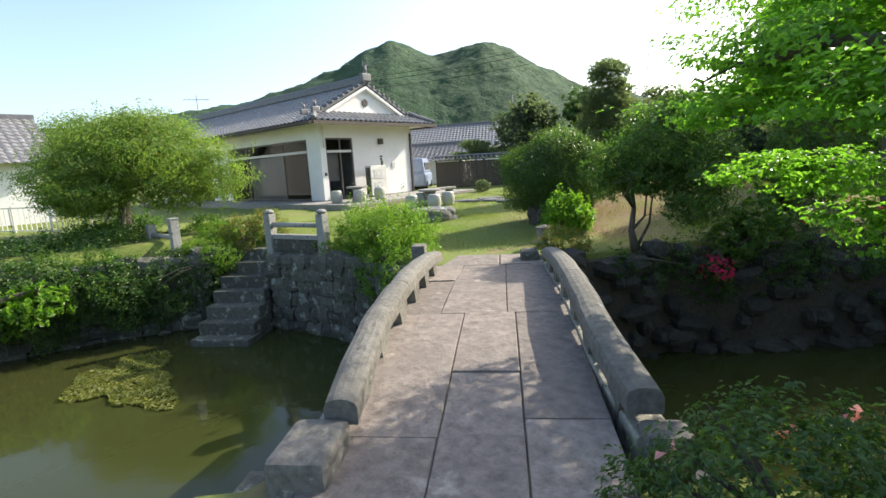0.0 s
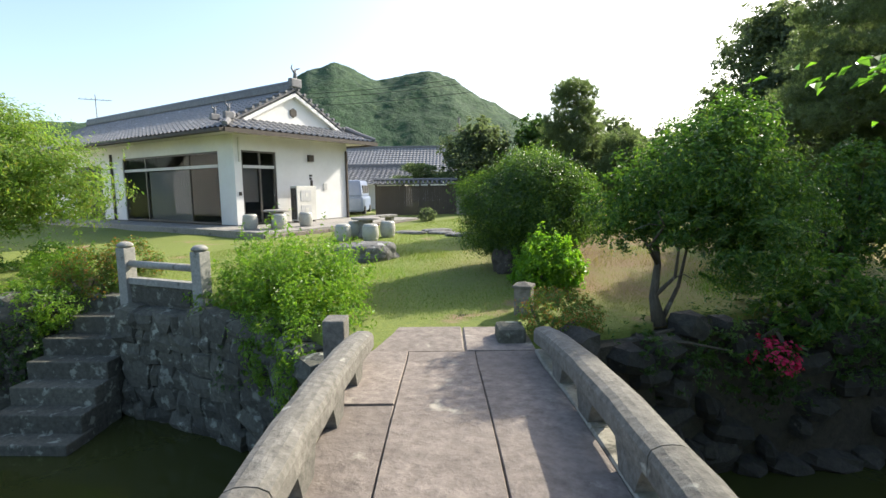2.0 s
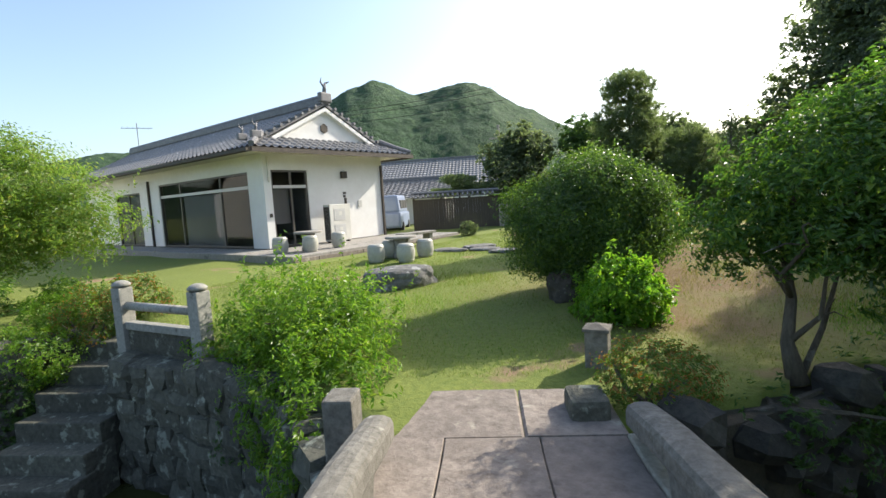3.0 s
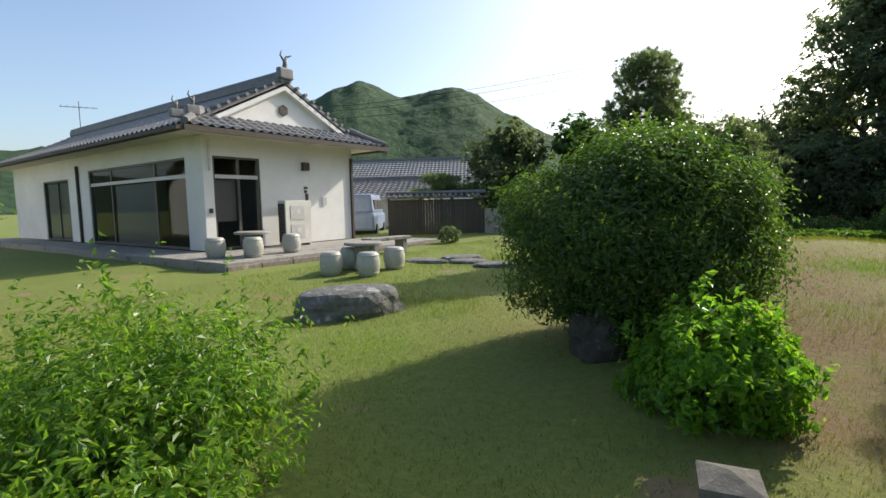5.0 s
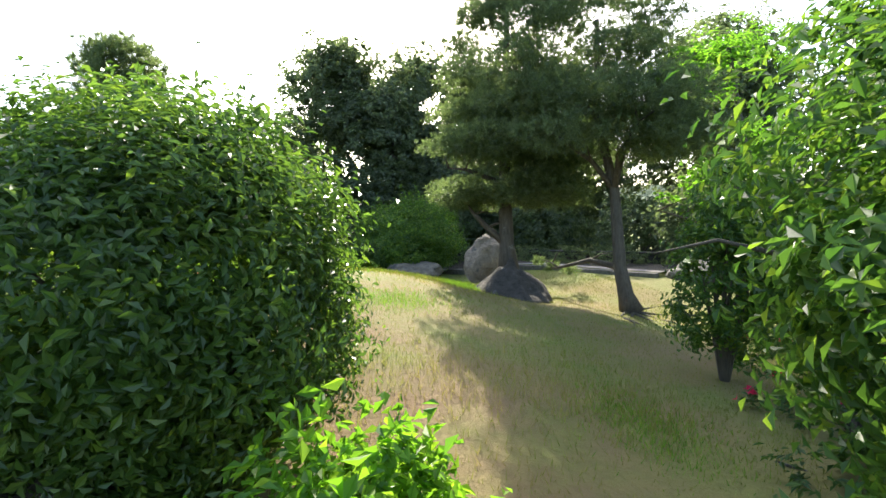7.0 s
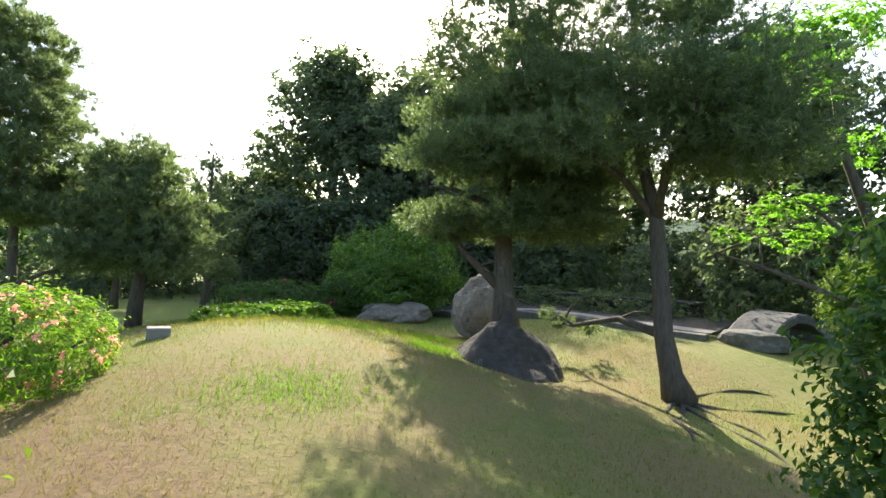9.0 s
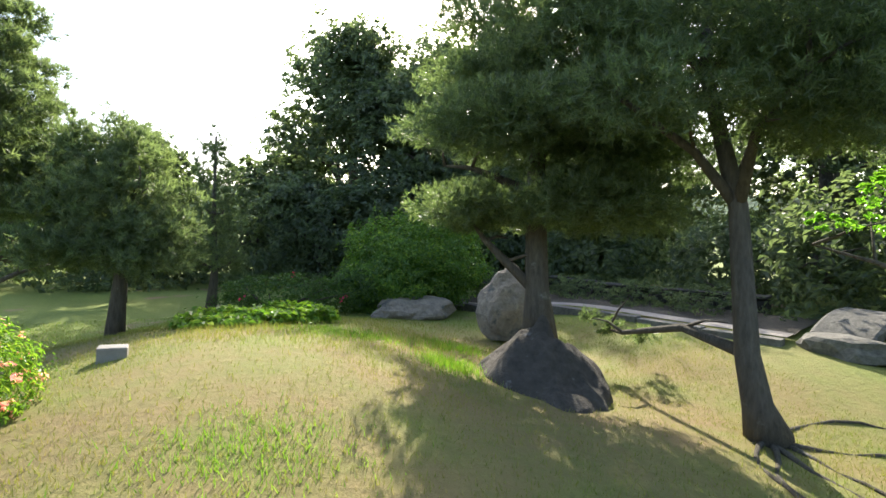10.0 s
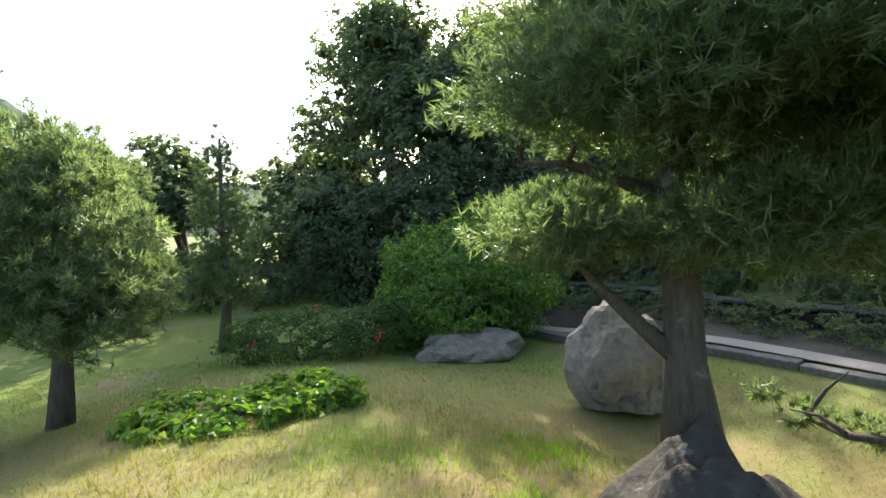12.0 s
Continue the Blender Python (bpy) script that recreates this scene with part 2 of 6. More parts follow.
def part(name, src, material, parent=None, label="", smooth=False, **tags):
    """Links a bmesh or a mesh as one object, in its parent's own space."""
    if isinstance(src, bmesh.types.BMesh):
        me = bpy.data.meshes.new(name)
        bmesh.ops.recalc_face_normals(src, faces=src.faces)
        for f in src.faces:
            f.smooth = smooth
        src.to_mesh(me)
        src.free()
    else:
        me = src
    if material and not me.materials:
        me.materials.append(material)
    ob = new(name, me)
    if parent:
        ob.parent = parent
    return tagged(ob, label=label, **tags)


def add_box(bm, x0, x1, y0, y1, z0, z1, bevel=0.0, m=None):
    g = bmesh.ops.create_cube(bm, size=1)["verts"]
    bmesh.ops.scale(bm, vec=(x1 - x0, y1 - y0, z1 - z0), verts=g)
    bmesh.ops.translate(bm, vec=((x0 + x1) / 2, (y0 + y1) / 2, (z0 + z1) / 2), verts=g)
    if bevel:
        edges = list({e for v in g for e in v.link_edges})
        out = bmesh.ops.bevel(bm, geom=edges, offset=bevel, segments=2, profile=0.6, affect="EDGES")
        g = list({v for f in out["faces"] for v in f.verts} | {v for v in g if v.is_valid})
    if m:
        bmesh.ops.transform(bm, matrix=m, verts=g)
    return g


def boxm(x0, x1, y0, y1, z0, z1, bevel=0.0, m=None):
    bm = bmesh.new()
    add_box(bm, x0, x1, y0, y1, z0, z1, bevel, m)
    return bm


def add_tube(bm, pts, radii, seg=8):
    """A tapered tube along points, closed at its ends."""
    rings = []
    for i, p in enumerate(pts):
        p = Vector(p)
        d = (Vector(pts[min(i + 1, len(pts) - 1)]) - Vector(pts[max(i - 1, 0)])).normalized()
        a = d.orthogonal().normalized()
        c = d.cross(a)
        if rings:
            ref = (rings[-1][0].co - Vector(pts[i - 1])).normalized()
            a = (ref - d * ref.dot(d)).normalized()
            c = d.cross(a)
        rings.append([bm.verts.new(p + (a * math.cos(2 * math.pi * k / seg) + c * math.sin(2 * math.pi * k / seg)) * radii[i]) for k in range(seg)])
    for q, r in zip(rings, rings[1:]):
        for k in range(seg):
            bm.faces.new((q[k], q[(k + 1) % seg], r[(k + 1) % seg], r[k]))
    bm.faces.new(rings[0][::-1])
    bm.faces.new(rings[-1])


def tube(pts, radii, seg=8):
    bm = bmesh.new()
    add_tube(bm, pts, radii if isinstance(radii, (list, tuple)) else [radii] * len(pts), seg)
    return bm


def lathe(profile, seg=24):
    bm = bmesh.new()
    rings = [[bm.verts.new((r * math.cos(2 * math.pi * k / seg), r * math.sin(2 * math.pi * k / seg), z)) for k in range(seg)] for r, z in profile]
    for q, r in zip(rings, rings[1:]):
        for k in range(seg):
            bm.faces.new((q[k], q[(k + 1) % seg], r[(k + 1) % seg], r[k]))
    bm.faces.new(rings[0][::-1])
    bm.faces.new(rings[-1])
    return bm


def rock_bm(size, seed, rough=0.25, sub=3, flat=0.0):
    bm = bmesh.new()
    bmesh.ops.create_icosphere(bm, subdivisions=sub, radius=1)
    off = Vector((seed * 7.3, seed * 3.1, seed * 5.7))
    for v in bm.verts:
        n1 = noise.noise(v.co * 1.3 + off)
        n2 = noise.noise(v.co * 3.7 + off)
        cell = noise.voronoi(v.co * 1.6 + off)[0][0]
        v.co *= 1 + rough * (n1 * 1.1 + n2 * 0.35 + (cell - 0.4) * 0.5)
        if v.co.z < -0.55:
            v.co.z = -0.55
        if flat and v.co.z > flat:
            v.co.z = flat + (v.co.z - flat) * 0.25
        v.co = Vector((v.co.x * size[0], v.co.y * size[1], v.co.z * size[2]))
    return bm


# ---- ground heights ----
POND = [(14, 10), (6, 5.5), (1.75, 2.7), (0.0, 1.55), (-0.3, 0.6), (-0.4, -1.8), (-3, -6), (-11.5, -6), (-10.2, 1.8), (-9.6, 3.6),
        (-8.7, 4.9), (-8.6, 5.9), (-7.15, 5.95), (-5.6, 6.2), (-4.0, 6.25), (-2.5, 5.6), (-0.95, 6.74), (0.2, 8.6), (2.5, 10.4), (5.3, 12.2), (14, 17)]
WATER_Z = -0.9


def pond_depth(x, y):
    """Signed distance to the pond's edge, positive over water (numpy arrays)."""
    x, y = np.asarray(x, float), np.asarray(y, float)
    inside = np.zeros(x.shape, bool)
    best = np.full(x.shape, 1e9)
    for (ax, ay), (bx, by) in zip(POND, POND[1:] + POND[:1]):
        cross = ((ay > y) != (by > y)) & (x < (bx - ax) * (y - ay) / (by - ay + 1e-12) + ax)
        inside ^= cross
        t = np.clip(((x - ax) * (bx - ax) + (y - ay) * (by - ay)) / ((bx - ax) ** 2 + (by - ay) ** 2), 0, 1)
        best = np.minimum(best, np.hypot(x - ax - t * (bx - ax), y - ay - t * (by - ay)))
    return np.where(inside, best, -best)


def land(x, y):
    x, y = np.asarray(x, float), np.asarray(y, float)
    z = 0.83 + 0.012 * np.clip(y - 8, 0, 30)
    z = z + 0.74 * np.exp(-0.5 * (((x + 1.15) / 1.95) ** 2 + ((y - 14.9) / 2.8) ** 2))
    z = z + 0.14 / (1 + np.exp(np.clip((x + 6.5) * 1.2, -50, 50))) * (y > 2)
    z = z + 0.36 / (1 + np.exp(-np.clip((x - 3.3) * 3, -50, 50))) / (1 + np.exp(-np.clip((y - 14.0) * 2, -50, 50)))
    d_ = np.clip(1 + pond_depth(x, y) / 0.75, 0, 1)
    z = z - 0.36 * d_ * d_ * (3 - 2 * d_) * np.clip((-x - 3.6) / 0.8, 0, 1) * (x > -14) * (y > 0)
    z = z + 0.025 * np.sin(x * 1.7 + 0.6 * y) * np.cos(y * 1.3 - 0.4 * x)
    return z


def h(x, y):
    return float(land(x, y))


def axis(lo, hi, step, far):
    mid = np.arange(lo, hi + 1e-6, step)
    out = [hi + step]
    while out[-1] < far:
        out.append(out[-1] + (out[-1] - hi) * 0.35 + step)
    out2 = [lo - step]
    while out2[-1] > -far:
        out2.append(out2[-1] - (lo - out2[-1]) * 0.35 - step)
    return np.concatenate([out2[::-1], mid, out])


gx, gy = axis(-15, 9, 0.16, 2500), axis(-6, 23, 0.16, 2500)
X, Y = np.meshgrid(gx, gy)
Z = land(X, Y)
sd = pond_depth(X, Y)
Z = np.where(sd > -0.1, -1.9, Z)
nx = len(gx)
idx = np.arange(len(gy) * nx).reshape(len(gy), nx)
quads = np.stack([idx[:-1, :-1], idx[:-1, 1:], idx[1:, 1:], idx[1:, :-1]], -1).reshape(-1, 4)
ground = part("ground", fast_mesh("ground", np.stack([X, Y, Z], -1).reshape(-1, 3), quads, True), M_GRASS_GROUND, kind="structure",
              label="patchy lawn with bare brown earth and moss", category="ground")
bm = bmesh.new()
bm.faces.new([bm.verts.new((x, y, WATER_Z)) for x, y in POND])
bmesh.ops.triangulate(bm, faces=bm.faces)
part("water", bm, M_WATER, kind="structure", label="still murky green pond water", category="water")

# ---- far hills ----
ang = np.linspace(radians(-75), radians(115), 460)     # counter-clockwise from +y
rows = np.linspace(0, 1, 60)
A, R = np.meshgrid(ang, rows)
deg_ = np.degrees(A)
CREST = [(-75, 4.0), (-10, 4.2), (15, 5.2), (23, 7.0), (28.5, 9.8), (31.5, 11.8), (34.2, 12.5), (37, 12.1), (39.8, 11.5), (42.3, 12.2), (44.8, 13.0), (47.5, 12.3), (50.5, 10.6), (60, 7.5), (80, 5.0), (115, 3.0)]
crest = np.interp(deg_, [p for p, _ in CREST], [q * 1.05 for _, q in CREST])
jag = np.array([[noise.fractal(Vector((a * 14, r * 6, 3)), 1.0, 2.0, 6) for a in ang] for r in rows])
canopy = 2.6 * np.array([[1 - noise.voronoi(Vector((a * 75, r * 38, 1)))[0][0] for a in ang] for r in rows])
D = 380 + 240 * R
prof = np.sin(np.clip(R, 0, 1) * math.pi / 2) ** 0.9
HZ = D * np.tan(np.radians(crest)) * prof * (1 + 0.03 * jag * (R < 0.99)) + 2.0 * jag + canopy - 2
pts = np.stack([-np.sin(A) * D, np.cos(A) * D, HZ], -1).reshape(-1, 3)
ix = np.arange(A.size).reshape(A.shape)
q = np.stack([ix[:-1, :-1], ix[:-1, 1:], ix[1:, 1:], ix[1:, :-1]], -1).reshape(-1, 4)
part("backdrop", fast_mesh("backdrop", pts, q, True), M_MOUNT, kind="structure", label="twin-peaked forested hill in the distance", category="hill")


# ---- foliage ----
RNG = np.random.default_rng(7)


def leaf_mesh(name, P, N, length, width, fold=0.25, jitter=0.35):
    """One small folded leaf at each point P, facing about N."""
    n = len(P)
    N = N + RNG.normal(0, jitter, (n, 3))
    N /= np.linalg.norm(N, axis=1, keepdims=True) + 1e-9
    T = np.cross(N, RNG.normal(0, 1, (n, 3)))
    T /= np.linalg.norm(T, axis=1, keepdims=True) + 1e-9
    B = np.cross(N, T)
    s = RNG.uniform(0.65, 1.25, (n, 1))
    L, W = length * s, width * s
    v = np.stack([P - T * L * 0.5, P + B * W * 0.5 + N * W * fold, P + T * L * 0.5 - N * L * 0.15, P - B * W * 0.5 + N * W * fold], 1).reshape(-1, 3)
    return fast_mesh(name, v, np.arange(4 * n).reshape(n, 4))


def blob_points(blobs, n, shell=0.16, lump=0.22, freq=2.2, up=0.35, clump=0.06, per=12):
    """Points in small sprays near the lumpy skins of ellipsoids, with their outward normals."""
    w = np.array([(b[1][0] * b[1][1] + b[1][0] * b[1][2] + b[1][1] * b[1][2]) for b in blobs])
    w = w / w.sum()
    PP, NN = [], []
    for (c, r), share in zip(blobs, w):
        k = max(int(n * share), 8)
        sprays = max(k // per, 6)
        d = RNG.normal(0, 1, (sprays, 3))
        d /= np.linalg.norm(d, axis=1, keepdims=True)
        ph = RNG.uniform(0, 6.28, 6)
        f = freq
        l = (np.sin(d[:, 0] * f * 2.1 + ph[0]) * np.cos(d[:, 1] * f * 1.7 + ph[1]) + 0.6 * np.sin(d[:, 2] * f * 3.1 + ph[2] + d[:, 0] * 3) + 0.5 * np.sin(d[:, 1] * f * 4.3 + ph[3]) * np.cos(d[:, 0] * f * 3.7 + ph[4]))
        rad = 1 + lump * 0.5 * l - np.abs(RNG.normal(0, shell, sprays))
        rad += np.where(RNG.uniform(0, 1, sprays) < 0.05, RNG.uniform(0, 0.1, sprays), 0)
        own = RNG.integers(0, sprays, k)
        size = clump * RNG.uniform(0.6, 1.5, (sprays, 1))
        d2 = d[own] + RNG.normal(0, 1, (k, 3)) * size[own]
        d2[:, 2] -= 0.35 * size[own, 0] * (RNG.uniform(0, 1, k) ** 2)
        PP.append(np.array(c) + d2 * np.array(r) * rad[own][:, None])
        nn = d2 / np.array(r)
        nn /= np.linalg.norm(nn, axis=1, keepdims=True)
        NN.append(nn + np.array([0, 0, up]))
    return np.concatenate(PP), np.concatenate(NN)


def keep_above(P, N, clear=0.02):
    ok = P[:, 2] > np.where(pond_depth(P[:, 0], P[:, 1]) > 0, WATER_Z, land(P[:, 0], P[:, 1])) + clear
    return P[ok], N[ok]


def twigs(base, ends, r0=0.03, seed=1, seg=5):
    bm = bmesh.new()
    rnd = random.Random(seed)
    for e in ends:
        a, c = Vector(base), Vector(e)
        mid = a.lerp(c, 0.5) + Vector((rnd.uniform(-1, 1), rnd.uniform(-1, 1), rnd.uniform(0, 1))) * (c - a).length * 0.12
        add_tube(bm, [a, a.lerp(mid, 0.5), mid, mid.lerp(c, 0.6), c], [r0, r0 * 0.8, r0 * 0.6, r0 * 0.4, r0 * 0.15], seg)
    return bm


def shrub(name, blobs, n, size, material, label, category="shrub", wide=0.5, stems=7, flowers=None, lump=0.22, shell=0.16, shoots=0, reach=0.48, **kw):
    c0 = blobs[0][0]
    at = (c0[0], c0[1], h(c0[0], c0[1]) - 0.02)
    ob = thing(name, (0, 0, 0), label=label, category=category, **kw)
    ob.matrix_world = pose(*at)
    P, N = keep_above(*blob_points(blobs, n, shell, lump))
    o = np.array(at)
    if shoots:
        tips = P[RNG.choice(len(P), shoots)]
        tips = tips[tips[:, 2] > c0[2] - 0.1]
        t_ = RNG.uniform(0, 1, (len(tips), 14, 1))
        lean = RNG.normal(0, 0.3, (len(tips), 1, 3))
        lean[:, :, 2] = 1
        sp = (tips[:, None, :] + lean * t_ * RNG.uniform(0.08, reach, (len(tips), 1, 1)) + RNG.normal(0, 0.018, (len(tips), 14, 3))).reshape(-1, 3)
        P, N = np.concatenate([P, sp]), np.concatenate([N, RNG.normal(0, 1, sp.shape) + np.array([0, 0, 0.6])])
    part("foliage", leaf_mesh("foliage", P - o, N, size, size * wide), material, ob)
    rnd = random.Random(len(name) + n)
    ends = []
    for k in range(stems):
        bc, br = blobs[k % min(len(blobs), 2)]
        a = rnd.uniform(0, 6.28)
        ends.append((bc[0] + br[0] * 0.75 * math.cos(a) - at[0], bc[1] + br[1] * 0.75 * math.sin(a) - at[1], bc[2] + br[2] * rnd.uniform(-0.1, 0.6) - at[2]))
    for e in ends:
        part("stem", twigs((0, 0, -0.05), [e], 0.03, n + len(name)), M_BARK, ob)
    if flowers:
        fm, count, fsize = flowers
        pick = RNG.choice(len(P), count)
        ok = N[pick][:, 2] > -0.2
        pp = np.repeat(P[pick][ok], 5, 0) + RNG.normal(0, fsize * 0.35, (int(ok.sum()) * 5, 3)) - o + N[np.repeat(pick[ok], 5)] * 0.02
        part("blossom", leaf_mesh("blossom", pp, np.repeat(N[pick][ok], 5, 0), fsize, fsize * 0.8), fm, ob, kind="stuff")
    return ob


def tree(name, base, trunk, r0, limbs, blobs, n, size, material, label, wide=0.5, bark=None, category="tree", lump=0.3, shell=0.25, flat_up=0.35, needles=False, shoots=0):
    """trunk: points; limbs: (index of trunk point, end point); all in world space."""
    ob = thing(name, base, label=label, category=category)
    o = Vector(base)
    tp = [Vector(p) - o for p in trunk]
    k = len(tp)
    part("trunk", tube(tp, [r0 * (1 - 0.75 * i / (k - 1)) * (1.35 if i == 0 else 1) for i in range(k)], 10), bark or M_BARK, ob, smooth=True)
    rnd = random.Random(len(limbs) + n)
    for i, e in limbs:
        bm = bmesh.new()
        a, c = tp[i], Vector(e) - o
        m1 = a.lerp(c, 0.35) + Vector((rnd.uniform(-1, 1), rnd.uniform(-1, 1), rnd.uniform(-0.3, 0.8))) * (c - a).length * 0.1
        m2 = a.lerp(c, 0.7) + Vector((rnd.uniform(-1, 1), rnd.uniform(-1, 1), rnd.uniform(-0.3, 0.8))) * (c - a).length * 0.1
        r = r0 * 0.5 * (1 - 0.5 * i / k)
        add_tube(bm, [a, m1, m2, c], [r, r * 0.7, r * 0.45, r * 0.15], 7)
        for j in range(3):
            q0 = (m1, m2, c)[j]
            q1 = q0 + Vector((rnd.uniform(-1, 1), rnd.uniform(-1, 1), rnd.uniform(-0.1, 0.7))) * (c - a).length * 0.35
            add_tube(bm, [q0, q0.lerp(q1, 0.5) + Vector((0, 0, 0.04)), q1], [r * 0.35, r * 0.22, r * 0.08], 5)
        part("limb", bm, bark or M_BARK, ob, smooth=True)
    P, N = blob_points(blobs, n, shell, lump, up=flat_up, clump=0.08, per=3 if needles else 18)
    if shoots:
        tips = P[RNG.choice(len(P), shoots)]
        t_ = RNG.uniform(0, 1, (shoots, 12, 1))
        lean = RNG.normal(0, 0.3, (shoots, 1, 3))
        lean[:, :, 2] = 1
        sp = (tips[:, None, :] + lean * t_ * RNG.uniform(0.2, 0.6, (shoots, 1, 1)) + RNG.normal(0, 0.03, (shoots, 12, 3))).reshape(-1, 3)
        P, N = np.concatenate([P, sp]), np.concatenate([N, RNG.normal(0, 1, sp.shape) + np.array([0, 0, 0.6])])
    P -= np.array(base)
    if needles:
        part("crown", needle_mesh("crown", P, N, size), material, ob)
    else:
        part("crown", leaf_mesh("crown", P, N, size, size * wide), material, ob)
    return ob


def needle_mesh(name, P, N, size, per=9):
    """Tufts of thin needles that stand out from twig ends."""
    n = len(P)
    d = np.repeat(N + np.array([0, 0, 0.5]), per, 0) * 0.6 + RNG.normal(0, 0.75, (n * per, 3))
    d /= np.linalg.norm(d, axis=1, keepdims=True)
    q = np.repeat(P, per, 0) + RNG.normal(0, size * 0.12, (n * per, 3))
    s = np.cross(d, RNG.normal(0, 1, d.shape))
    s /= np.linalg.norm(s, axis=1, keepdims=True)
    L = size * RNG.uniform(0.6, 1.15, (n * per, 1))
    w = size * 0.07
    v = np.stack([q - s * w, q + s * w, q + d * L], 1).reshape(-1, 3)
    return fast_mesh(name, v, np.arange(3 * n * per).reshape(-1, 3))


def layered_pads(cx, cy, z0, z1, r0, r1, tiers, seed, thick=0.16, pads=5):
    """The flat foliage pads of a trained pine, tier over tier."""
    rnd = random.Random(seed)
    out = []
    for t in range(tiers):
        f = t / max(tiers - 1, 1)
        z, r = z0 + (z1 - z0) * f, r0 + (r1 - r0) * f
        k = max(int(pads * (1 - 0.5 * f)), 2)
        a0 = rnd.uniform(0, 6.28)
        for j in range(k):
            a = a0 + 6.28 * j / k + rnd.uniform(-0.4, 0.4)
            q = r * rnd.uniform(0.45, 0.75)
            pr = r * rnd.uniform(0.32, 0.5)
            out.append(((cx + q * math.cos(a), cy + q * math.sin(a), z + rnd.uniform(-0.12, 0.12)), (pr, pr, max(thick, pr * 0.42))))
    out.append(((cx, cy, z1 + 0.1), (r1 * 0.6, r1 * 0.6, thick * 1.4)))
    return out

# ---- stone bridge ----
BU, BR, BO = Vector((-0.545, 0.838, 0)), Vector((0.838, 0.545, 0)), Vector((0.83, 2.09, 0))
M_BRIDGE = Matrix(((BR.x, BU.x, 0, BO.x), (BR.y, BU.y, 0, BO.y), (0, 0, 1, 0), (0, 0, 0, 1)))   # local x across, y along


def deck_z(s):
    return max(0.97 - (0.013 if s < 2.35 else 0.026) * (s - 2.35) ** 2, 0.885 if s < 2.35 else 0.842)


def rail_z(s):
    return 0.97 - (0.036 if s < 2.35 else 0.034) * (s - 2.35) ** 2


def bent_box(x0, x1, s0, s1, z0, z1, base, cuts=4, bevel=0.012, x_of=None):
    """A stone between s0 and s1 that follows the arch; heights over base(s)."""
    bm = bmesh.new()
    rings = []
    for k in range(cuts + 1):
        s = s0 + (s1 - s0) * k / cuts
        zb, dx = base(s), (x_of(s) if x_of else 0.0)
        j = (random.random() - 0.5) * 0.008
        c = [(x0 + dx, z0), (x0 + dx, z1 - bevel), (x0 + dx + bevel, z1 + j), (x1 + dx - bevel, z1 + j), (x1 + dx, z1 - bevel), (x1 + dx, z0)]
        rings.append([bm.verts.new((x, s, zb + z)) for x, z in c])
    for a, c in zip(rings, rings[1:]):
        for k in range(6):
            bm.faces.new((a[k], a[(k + 1) % 6], c[(k + 1) % 6], c[k]))
    bm.faces.new(rings[0][::-1])
    bm.faces.new(rings[-1])
    return bm


bridge = thing("stone_bridge", label="arched footbridge of weathered brown-grey stone slabs", category="bridge")
bridge.matrix_world = M_BRIDGE
SLABS = ((-0.62, -0.008, (-2.9, -1.2, 0.11, 2.135)), (0.0, 0.465, (-2.9, -0.75, 0.13, 0.885, 2.135)), (0.473, 0.95, (-2.9, -0.95, 0.3, 2.135)),
         (-0.62, -0.235, (2.14, 3.62, 4.95)), (-0.227, 0.39, (2.14, 3.44, 4.95)), (0.398, 0.95, (2.14, 3.9, 4.95)))
for x0, x1, joints in SLABS:
    for s0, s1 in zip(joints, joints[1:]):
        part("slab", bent_box(x0 + 0.002, x1 + 0.002, s0 + 0.002, s1 - 0.002, -0.24, random.uniform(-0.009, 0.009), deck_z, 5, 0.006), M_DECK, bridge)
for x0, x1 in ((-0.66, 0.3), (0.304, 0.98)):
    part("slab", bent_box(x0, x1, 4.955, 5.75, -0.2, 0.004, deck_z, 2, 0.02), M_DECK, bridge)
part("arch_beam", bent_box(-0.75, -0.4, -0.3, 5.0, -0.55, -0.245, deck_z, 8), M_PARAPET, bridge)
part("arch_beam", bent_box(0.7, 1.08, -0.3, 5.0, -0.55, -0.245, deck_z, 8), M_PARAPET, bridge)
flare_l = lambda s: 0.0 if s > 1.2 else 0.07 * (1.2 - s)
flare_r = lambda s: 0.0 if s > 0.9 else 0.10 * (0.9 - s)


def rail_stone(x0, x1, s0, s1, z0, z1, flare, cuts=7):
    """A parapet stone with a domed, worn top."""
    bm = bmesh.new()
    rings = []
    w_, mid = (x1 - x0) / 2, (x0 + x1) / 2
    for k in range(cuts + 1):
        s = s0 + (s1 - s0) * k / cuts
        e = 0.97 if k in (0, cuts) else 1.0
        wob = 0.004 * math.sin(s * 9.0)
        c = [(-0.96, z0), (-1.0, z0 + 0.02), (-1.0, z1 - 0.055), (-0.86, z1 - 0.022), (-0.45, z1 - 0.004), (0.0, z1), (0.45, z1 - 0.004), (0.86, z1 - 0.022), (1.0, z1 - 0.055), (1.0, z0 + 0.02), (0.96, z0)]
        rings.append([bm.verts.new((mid + x * w_ * e + flare(s) + wob, s, rail_z(s) + (z if z < z1 - 0.06 else z1 - (z1 - z) - (0.006 if e < 1 else 0)))) for x, z in c])
    n_ = len(rings[0])
    for a, c in zip(rings, rings[1:]):
        for k in range(n_):
            bm.faces.new((a[k], a[(k + 1) % n_], c[(k + 1) % n_], c[k]))
    bm.faces.new(rings[0][::-1])
    bm.faces.new(rings[-1])
    return bm


